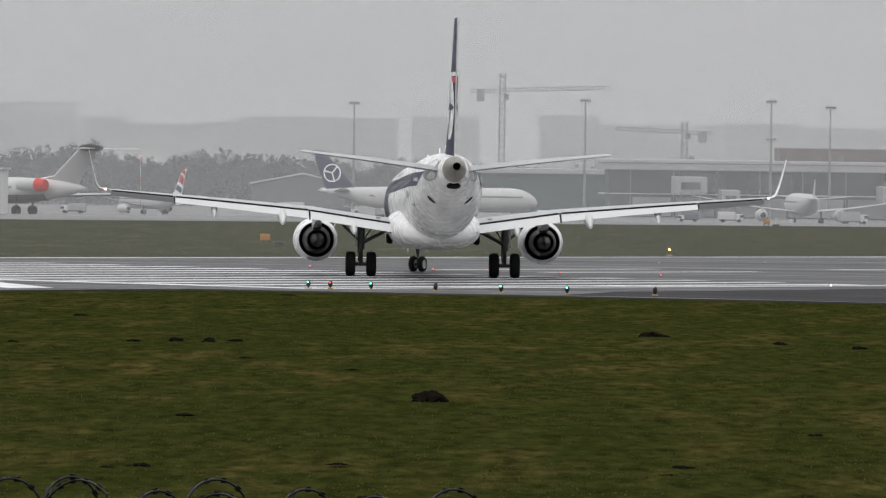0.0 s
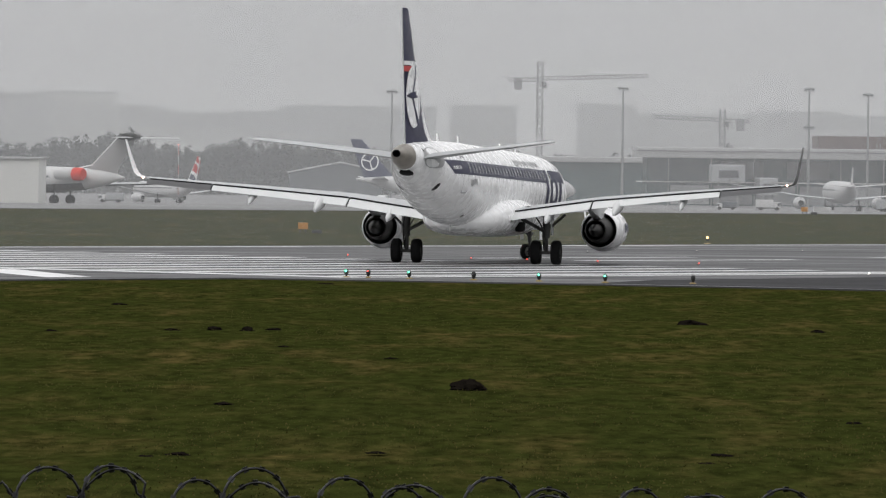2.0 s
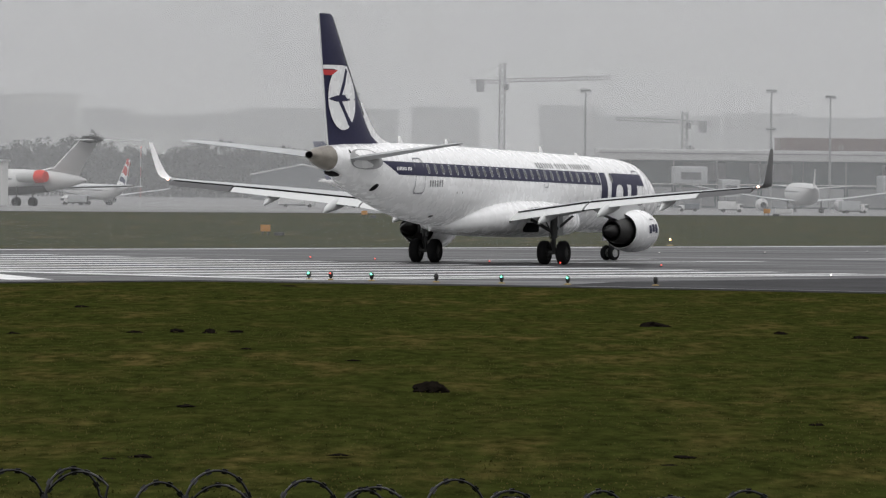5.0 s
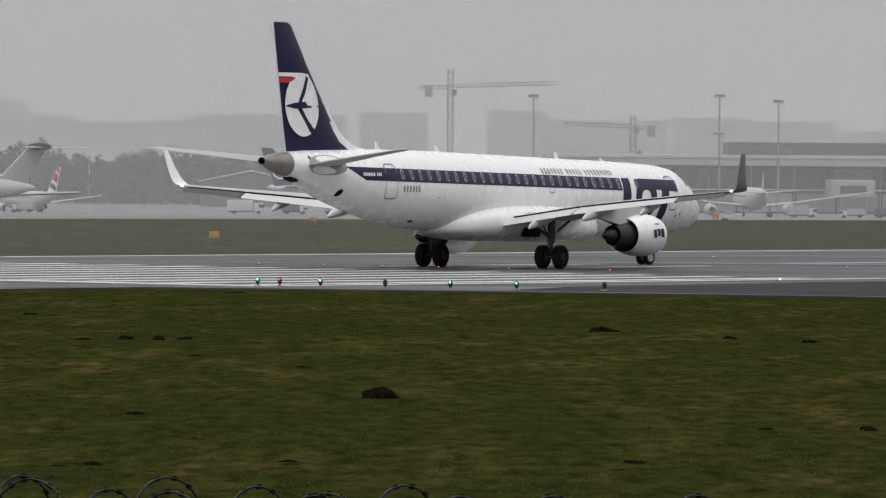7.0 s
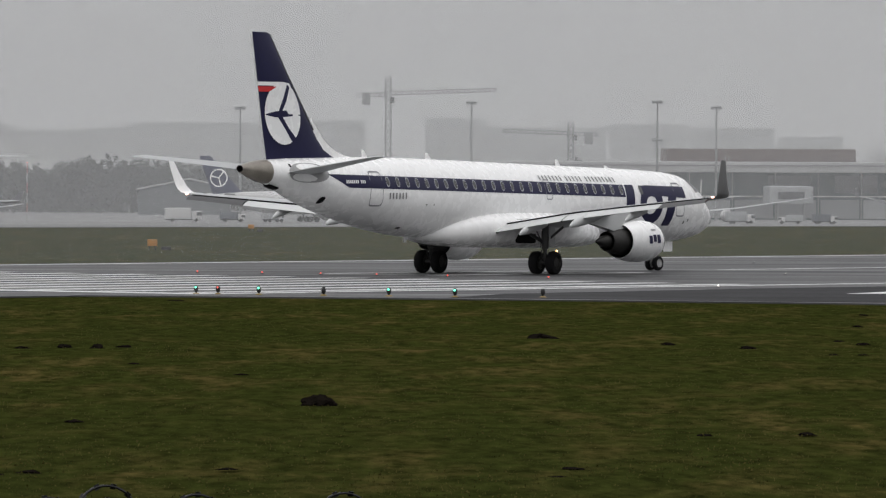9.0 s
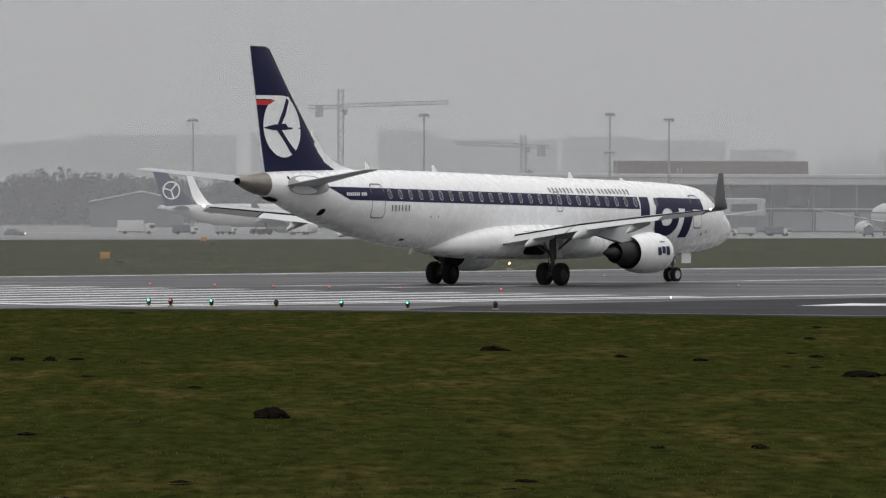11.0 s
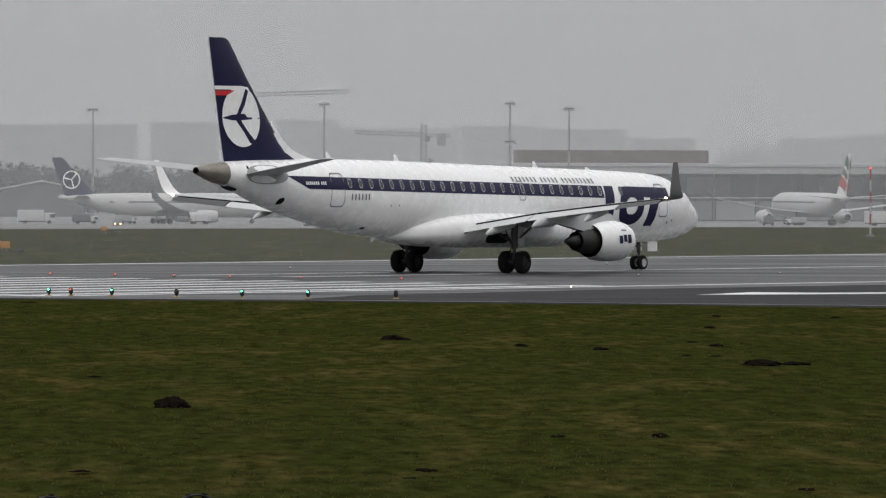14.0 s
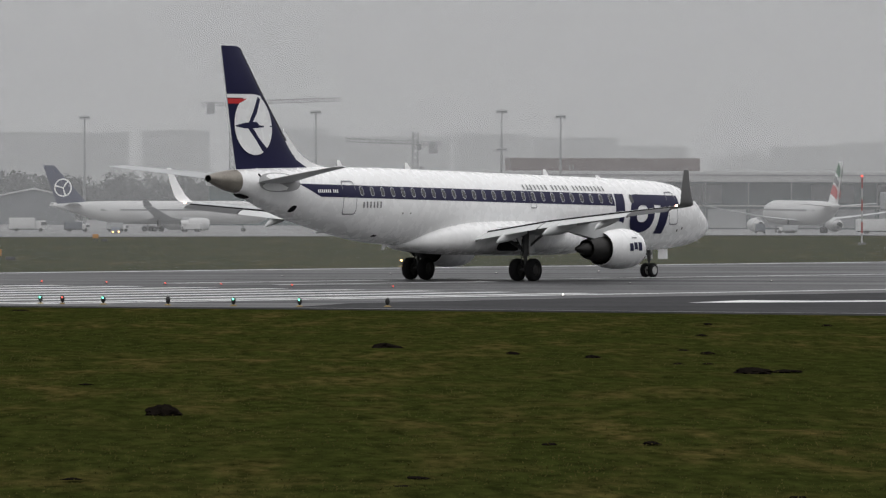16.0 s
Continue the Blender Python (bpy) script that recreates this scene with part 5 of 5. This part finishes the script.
STEEL = material("galvanised_steel", (0.22, 0.23, 0.23), 0.5, 0.4, vary=0.2)
GZ = level(2183)


def terminal():
    ob = thing("terminal_building", "long glass-fronted terminal with a pale flat roof", "building", m=Matrix.Translation((46, 2237, GZ)))
    bm = bmesh.new()
    box(bm, (0, 0, 0), (330, 60, 13.4))
    part("wall", bm, GLASS_WALL, ob, "grey-green glass front", False)
    bm = bmesh.new()
    box(bm, (-3, -9, 13.2), (333, 62, 16.2), 0.3)
    part("roof", bm, ROOF, ob, "pale overhanging roof edge", False)
    bm = bmesh.new()
    box(bm, (-3, -9.3, 15.0), (333, -9.05, 15.25))
    part("roof_joint", bm, SEAM, ob, "", False)
    bm = bmesh.new()
    box(bm, (48, 8, 16.2), (101, 50, 19.8), 0.2)
    part("plant_room", bm, BROWN, ob, "dark brown rooftop plant screen", False)
    bm = bmesh.new()
    box(bm, (-3, -1.2, 6.4), (330, 0.0, 6.7))
    part("canopy", bm, BLOCK_PALE, ob, "thin canopy band", False)
    for i in range(27):
        bm = bmesh.new()
        box(bm, (6.6 + 12 * i, -0.3, 0.4), (17.4 + 12 * i, -0.03, 5.6))
        part("lower_panel", bm, BLOCK_GREY if i % 4 else TRUCK_GREY, ob, "", False)
    for i in range(28):
        bm = bmesh.new()
        box(bm, (6 + 12 * i - 0.14, -0.5, 0), (6 + 12 * i + 0.14, -0.01, 13.2))
        part("mullion", bm, STEEL, ob, "", False)
    for i in range(18):
        bm = bmesh.new()
        box(bm, (2 + 18.5 * i, -0.25, 7.4), (14 + 18.5 * i, -0.02, 12.4))
        part("window", bm, GLASS_DARK if i % 3 else GLASS_WALL, ob, "", False)
    bm = bmesh.new()
    for x in (64, 65):
        tube(bm, [(x * 1.0, 0, 16), (x, 0, 17.8)], 0.12, 6)
    part("vent_pipe", bm, STEEL, ob)
    # lower wing of the building to the side
    low = thing("terminal_annex", "lower grey terminal wing half lost in mist", "building", m=Matrix.Translation((10, 2335, GZ)))
    bm = bmesh.new()
    box(bm, (0, 0, 0), (50, 40, 11.5), 0.2)
    part("wall", bm, GLASS_WALL, low, "grey glass wall", False)
    bm = bmesh.new()
    box(bm, (-1, -2, 11.5), (51, 41, 13.0), 0.2)
    part("roof", bm, ROOF, low, "pale roof edge", False)
    for x0, w, h in ((63, 9, 13.0), (76, 5, 9.5), (120, 12, 11), (196, 9, 12)):
        br = thing("jet_bridge", "grey boxy passenger bridge standing before the terminal", "jet bridge", "jet bridges", Matrix.Translation((x0, 2194, GZ)))
        bm = bmesh.new()
        box(bm, (0, 0, h - 6.2), (w, 34, h - 1.5), 0.3)
        part("cabin", bm, TRUCK_GREY, br, "grey ribbed cabin", False)
        bm = bmesh.new()
        box(bm, (w * 0.2, -0.3, h - 5.0), (w * 0.8, 0.0, h - 3.0))
        part("cacratewindow", bm, GLASS_DARK, br, "", False)
        for s in (0.2, 0.8):
            bm = bmesh.new()
            tube(bm, [(w * s, 2, 0), (w * s, 2, h - 6)], 0.4, 8)
            part("leg", bm, STEEL, br)


def light_mast(x, y, tall, ring=0.0):
    ob = thing("apron_light_mast", "tall slim apron floodlight mast with a round head", "light mast", "apron light masts", Matrix.Translation((x, y, GZ)))
    bm = bmesh.new()
    tube(bm, [(0, 0, 0), (0, 0, tall)], [0.42, 0.2], 10)
    part("pole", bm, STEEL, ob)
    for z in [tall] + ([ring] if ring else []):
        bm = bmesh.new()
        lathe(bm, [(-0.25, 0.2), (-0.2, 1.2), (0.15, 1.5), (0.4, 1.2), (0.5, 0.2)], "z", (0, 0, z), 16, (True, True))
        head = part("lamp_head", bm, STEEL, ob, "round floodlight carrier")
        for k in range(8):
            a = k * math.tau / 8
            bm = bmesh.new()
            bmesh.ops.create_cube(bm, size=0.55, matrix=Matrix.Translation((1.25 * math.cos(a), 1.25 * math.sin(a), z - 0.35)))
            part("floodlight", bm, SEAM, head, "", False)


def tower_crane(x, y, base, tall, front, rear, skew, label):
    ob = thing("tower_crane", label, "crane", "tower cranes", pose(x, y, base, 0, 0, skew))
    w = 0.95

    def truss(name, p, q, width, mat, step):
        p, q = Vector(p), Vector(q)
        d = (q - p).normalized()
        side = d.cross(Vector((0, 1, 0.001))).normalized()
        up = d.cross(side)
        bm = bmesh.new()
        n = max(2, int((q - p).length / step))
        corners = [side * a * width + up * b * width for a, b in ((-1, -1), (1, -1), (1, 1), (-1, 1))]
        for c in corners:
            tube(bm, [p + c, q + c], 0.26 if name == "tower" else 0.17, 4)
        for i in range(n):
            a, b = p.lerp(q, i / n), p.lerp(q, (i + 1) / n)
            for k in range(4):
                tube(bm, [a + corners[k], b + corners[(k + 1) % 4]], 0.17 if name == "tower" else 0.10, 4)
        part(name, bm, mat, ob, "", False)

    truss("tower", (0, 0, 0), (0, 0, tall), w, STEEL, 2.2)
    truss("jib", (0, 0, tall * 0.87), (front, 0, tall * 0.87 + abs(front) * 0.035), 0.6, STEEL, 1.8)
    truss("counter_jib", (0, 0, tall * 0.86), (-rear, 0, tall * 0.86), 0.6, STEEL, 1.8)
    bm = bmesh.new()
    box(bm, (-rear + 2.4 if rear > 0 else -rear - 5, -1.0, tall * 0.86 - 3.6), (-rear + 5.2 if rear > 0 else -rear - 2, 1.0, tall * 0.86 + 0.6), 0.1)
    part("counterweight", bm, SEAM, ob, "dark counterweight blocks", False)
    for x1 in (front * 0.65, -rear * 0.9):
        bm = bmesh.new()
        tube(bm, [(0, 0, tall), (x1, 0, tall * 0.87 + 0.8)], 0.045, 5)
        part("tie_rod", bm, STEEL, ob)
    bm = bmesh.new()
    box(bm, (0.6, -1.6, tall * 0.82 - 1), (2.2, -0.6, tall * 0.82 + 1), 0.1)
    part("cab", bm, GLASS_DARK, ob, "", False)


BLOCK_GREY = material("grey_facade", (0.20, 0.21, 0.22), 0.7, vary=0.2, scale=0.05, fine=0.5)
BLOCK_PALE = material("pale_facade", (0.62, 0.62, 0.60), 0.7, vary=0.15, scale=0.05, fine=0.5)
BLOCK_DARK = material("dark_facade", (0.11, 0.12, 0.13), 0.7, vary=0.2, scale=0.05, fine=0.5)


def town_block(x0, x1, y, top, mat, label, bays=0, floors=0, steps=()):
    ob = thing("town_building", label, "building", "town buildings", Matrix.Translation((x0, y, GZ)))
    h, w = top - GZ, x1 - x0
    bm = bmesh.new()
    box(bm, (0, 0, 0), (w, 25, h))
    part("wall", bm, mat, ob, "", False)
    bm = bmesh.new()
    box(bm, (-0.4, -0.4, h), (w + 0.4, 25.4, h + 0.7))
    part("roof", bm, BLOCK_DARK, ob, "", False)
    for u0, u1, hh in steps:
        bm = bmesh.new()
        box(bm, (w * u0, 3, h + 0.7), (w * u1, 20, h + 0.7 + hh))
        part("roof_house", bm, mat, ob, "", False)
    pane = bpy.data.meshes.new("window")
    bm = bmesh.new()
    box(bm, (0, -0.25, 0), (1, 0.0, 1))
    bm.to_mesh(pane)
    bm.free()
    pane.materials.append(GLASS_DARK if mat != BLOCK_DARK else BLOCK_GREY)
    for i in range(bays):
        for j in range(max(1, floors)):
            win = new("window", pane)
            win.parent = ob
            cell, storey = w / bays, h / max(1, floors)
            low, high = (0.25, 0.55) if floors > 1 else (0.06, 0.86)
            win.location = (cell * (i + 0.25), 0, storey * (j + low))
            win.scale = (cell * 0.5, 1, storey * high)


def woods(name, x0, x1, y0, y1, tall, count, seed, label):
    """A far bare wood: many small twig and leaf clumps over hidden trunks."""
    rng = np.random.default_rng(seed)
    verts, faces = [], []
    for _ in range(count):
        tx, ty = x0 + (x1 - x0) * rng.random(), y0 + (y1 - y0) * rng.random()
        h = tall * (0.55 + 0.45 * rng.random()) * (0.82 + 0.3 * noise.noise((tx * 0.06, seed, 0.5)))
        wide = h * (0.22 + 0.12 * rng.random())
        z = level(ty)
        b = len(verts)
        verts += [(tx - 0.2, ty, z - 0.2), (tx + 0.2, ty, z - 0.2), (tx + 0.05, ty, z + h * 0.9), (tx - 0.05, ty, z + h * 0.9)]
        faces.append((b, b + 1, b + 2, b + 3))
        n = 190
        turn, u = rng.random(n) * 6.283, rng.random(n)
        rad = wide * np.sin(np.pi * (0.12 + 0.85 * u)) * np.sqrt(rng.random(n))
        mid = np.stack([tx + rad * np.cos(turn), ty + rad * np.sin(turn), z + h * (0.12 + 0.88 * u)], 1)
        size = (0.35 + 0.75 * rng.random(n)) * (1.15 - 0.5 * u)
        b = len(verts)
        verts += (mid[:, None, :] + (rng.random((n, 3, 3)) - 0.5) * 2 * size[:, None, None]).reshape(-1, 3).tolist()
        faces += [(b + 3 * i, b + 3 * i + 1, b + 3 * i + 2) for i in range(n)]
    me = bpy.data.meshes.new(name)
    me.from_pydata(verts, [], faces)
    me.materials.append(FOLIAGE)
    tagged(new(name, me), label, "trees", kind="stuff")


FOLIAGE = material("winter_foliage", (0.026, 0.032, 0.028), 0.95, vary=0.4, scale=0.08, fine=1.0, spec=0.0)
terminal()
for x, tall, ring in ((-24.7, 30.4, 0), (38.3, 32.0, 0), (89.0, 32.4, 22.0), (105.1, 31.0, 0)):
    light_mast(x, 2188, tall, ring)
tower_crane(20.2, 2837, GZ, 45.6, 38.5, 11.5, 0, "tall lattice tower crane standing in mist")
tower_crane(86.7, 2900, GZ, 29.9, -25, -10, 0, "distant lattice tower crane fading in mist")
for args in ((-170, -145, 3165, 22.8, BLOCK_PALE, "tall pale office block with vertical ribs in mist", 13, 1), (-205, -170.5, 3187, 22.2, BLOCK_GREY, "grey office block in mist", 6, 6),
             (-139, -111.5, 3203, 9.4, BLOCK_PALE, "low pale town building fading in mist", 7, 3), (-107, -97, 3206, 9.0, BLOCK_PALE, "small pale town building fading in mist", 3, 3),
             (-146, -128, 3219, 17.6, BLOCK_GREY, "grey town building fading in mist", 5, 5), (-129, -98, 3230, 15.1, BLOCK_GREY, "broad grey town building fading in mist", 8, 4), (-104, -80, 3383, 16.6, BLOCK_GREY, "grey town building fading in mist", 4, 4),
             (-83, -19, 3274, 18.7, BLOCK_GREY, "long grey town building fading in mist", 14, 5), (-13.5, 14.2, 3274, 19.7, BLOCK_GREY, "grey apartment block fading in mist", 7, 6), (38, 62, 3219, 20.6, BLOCK_GREY, "grey building under construction in mist", 6, 6),
             (64, 118, 3438, 17.9, BLOCK_GREY, "low grey town building fading in mist", 10, 4), (118, 150, 3383, 19.1, BLOCK_GREY, "grey town building fading in mist", 6, 4), (152, 187, 3383, 17.6, BLOCK_GREY, "grey town building fading in mist", 6, 4),
             (196, 223, 3492, 14.2, BLOCK_GREY, "grey town building fading in mist", 5, 4), (243, 272, 3252, 13.6, BLOCK_DARK, "dark town building fading in mist", 6, 4), (282, 330, 3383, 15.6, BLOCK_GREY, "grey town building fading in mist", 8, 4)):
    town_block(*args)
woods("near_wood", -150, -36, 2412, 2499, 21.0, 520, 11, "dark leafless wood behind the apron in mist")
woods("middle_wood", -45, 46, 2510, 2597, 17.0, 330, 12, "dark leafless trees behind the apron in mist")
woods("far_wood", -200, 60, 2728, 2837, 17.0, 420, 13, "pale distant trees in mist")
woods("hill_wood", 205, 262, 3056, 3165, 26.4, 120, 14, "broad mass of trees fading in mist")
woods("end_wood", 268, 340, 3034, 3143, 24.6, 130, 15, "broad mass of trees fading in mist")
woods("roof_shrubs", 66, 200, 2837, 2881, 18.0, 120, 16, "distant trees above the terminal roof in mist")

# pale shed by the apron's edge and a gabled hut
shed = thing("apron_shed", "plain pale grey shed wall beside the apron", "shed", m=Matrix.Translation((-39.3, 712, level(712))))
bm = bmesh.new()
box(bm, (-22, 0, 0), (0, 12, 4.0), 0.05)
part("wall", bm, BLOCK_PALE, shed, "pale grey cladding", False)
bm = bmesh.new()
box(bm, (-22.2, -0.25, 3.95), (0.2, 12.2, 4.12), 0.03)
part("roof", bm, ROOF, shed, "thin flat roof edge", False)
for i in range(11):
    bm = bmesh.new()
    box(bm, (-2.0 * i - 0.05, -0.06, 0.1), (-2.0 * i + 0.0, -0.004, 3.9))
    part("cladding_rib", bm, BLOCK_PALE, shed, "", False)
hut = thing("gabled_hangar", "pale gabled hangar frame in front of trees", "hangar", m=Matrix.Translation((-56.3, 2346, GZ)))
bm = bmesh.new()
slab(bm, [(0, 0), (27, 0), (27, 8.0), (15, 10.4), (0, 7.4)], 0, 20, lambda u, v, w: (u, w, v))
part("wall", bm, BLOCK_DARK, hut, "grey gable wall", False)
bm = bmesh.new()
tube(bm, [(-0.5, -0.3, 7.4), (15, -0.3, 10.5), (27.5, -0.3, 8.0)], 0.3, 6)
part("roof", bm, ROOF, hut, "pale roof edge")

# ---- distance haze: flat upright sheets added across the field ----
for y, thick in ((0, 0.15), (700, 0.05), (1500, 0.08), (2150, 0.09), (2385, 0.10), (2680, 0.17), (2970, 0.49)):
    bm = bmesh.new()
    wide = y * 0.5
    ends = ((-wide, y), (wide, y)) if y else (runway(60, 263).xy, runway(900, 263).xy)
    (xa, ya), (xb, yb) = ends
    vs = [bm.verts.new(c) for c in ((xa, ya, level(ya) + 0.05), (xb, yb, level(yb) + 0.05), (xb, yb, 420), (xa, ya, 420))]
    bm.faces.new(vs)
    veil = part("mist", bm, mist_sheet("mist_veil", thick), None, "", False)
    tagged(veil, "thin grey upright sheet added to make distance haze", "mist", kind="stuff")


# ---- what moves ----
# seconds, place of the main wheels, heading in degrees
TAXI = [(0.0, -0.42, 331.65, 92.60), (0.5, -0.47, 333.10, 89.62), (1.0, -0.44, 334.54, 86.48), (1.5, -0.34, 335.96, 83.51), (2.0, -0.19, 337.36, 80.82),
        (2.5, 0.03, 338.75, 78.40), (3.0, 0.31, 340.13, 75.83), (3.5, 0.67, 341.49, 73.44), (4.0, 1.05, 342.84, 71.60), (4.5, 1.50, 344.19, 69.83),
        (5.0, 1.99, 345.52, 67.99), (5.5, 2.52, 346.82, 66.04), (6.0, 3.09, 348.09, 64.04), (6.5, 3.70, 349.33, 62.18), (7.0, 4.34, 350.53, 60.75),
        (7.5, 4.96, 351.70, 59.57), (8.0, 5.63, 352.84, 58.62), (8.5, 6.29, 353.96, 57.97), (9.0, 6.96, 355.05, 57.38), (9.5, 7.62, 356.11, 56.72),
        (10.0, 8.27, 357.13, 55.98), (10.5, 8.93, 358.13, 55.25), (11.0, 9.59, 359.07, 54.74), (11.5, 10.18, 359.95, 54.34), (12.0, 10.75, 360.77, 53.94),
        (12.5, 11.27, 361.51, 53.64), (13.0, 11.74, 362.18, 53.41), (13.5, 12.17, 362.77, 53.27), (14.0, 12.54, 363.28, 53.13), (14.5, 12.84, 363.72, 53.14),
        (15.0, 13.09, 364.07, 53.07), (15.5, 13.29, 364.37, 53.01), (16.0, 13.48, 364.65, 53.01)]


def motions():
    walk(airliner, [(t, pose(x, y, 0.03, 0, 0, a)) for t, x, y, a in TAXI])
    # the nose wheels steer into the turn
    steer = []
    for i, (t, x, y, a) in enumerate(TAXI):
        p, q = TAXI[max(i - 1, 0)], TAXI[min(i + 1, len(TAXI) - 1)]
        run = math.hypot(q[1] - p[1], q[2] - p[2])
        steer.append((t, pose(14.58, 0, 0, 0, 0, math.degrees(math.atan2(14.58 * radians(q[3] - p[3]), run)))))
    walk(nose_gear, steer)
    # the far car drives across the apron, then turns towards the runway
    road = [(0.0, -170, 1570, 0), (11.0, -52, 1556, 0), (12.4, -23, 1547, -2), (13.0, -13.6, 1542, -18), (13.5, -12.9, 1534, -65), (14.0, -12.5, 1522, -88), (15.0, -11.7, 1506, -89), (16.0, -11.0, 1490, -88)]
    walk(car, [(t, pose(x, y, level(y) + 0.03, 0, 0, a)) for t, x, y, a in road])
    # the striped airliner taxies away on the far apron
    far = [(0.0, 0.0), (2.0, -6.2), (4.0, -12.0), (6.5, -18.3), (7.5, -20.4), (16.0, -38.0)]
    walk(striped_jet, [(t, pose(-72 + d, 1997 - 1.2 * d, level(1997 - 1.2 * d) + 0.03, 0, 0, 118)) for t, d in far])
    # every wheel rolls by the way gone
    gone = [0.0]
    for p, q in zip(TAXI, TAXI[1:]):
        gone.append(gone[-1] + math.hypot(q[1] - p[1], q[2] - p[2]))
    times = [row[0] for row in TAXI]
    for ob, place, r in WHEELS:
        walk(ob, [(0.2 * i, pose(*place, 0, math.degrees(float(np.interp(0.2 * i, times, gone)) / r) % 360.0, 0)) for i in range(81)])


motions()
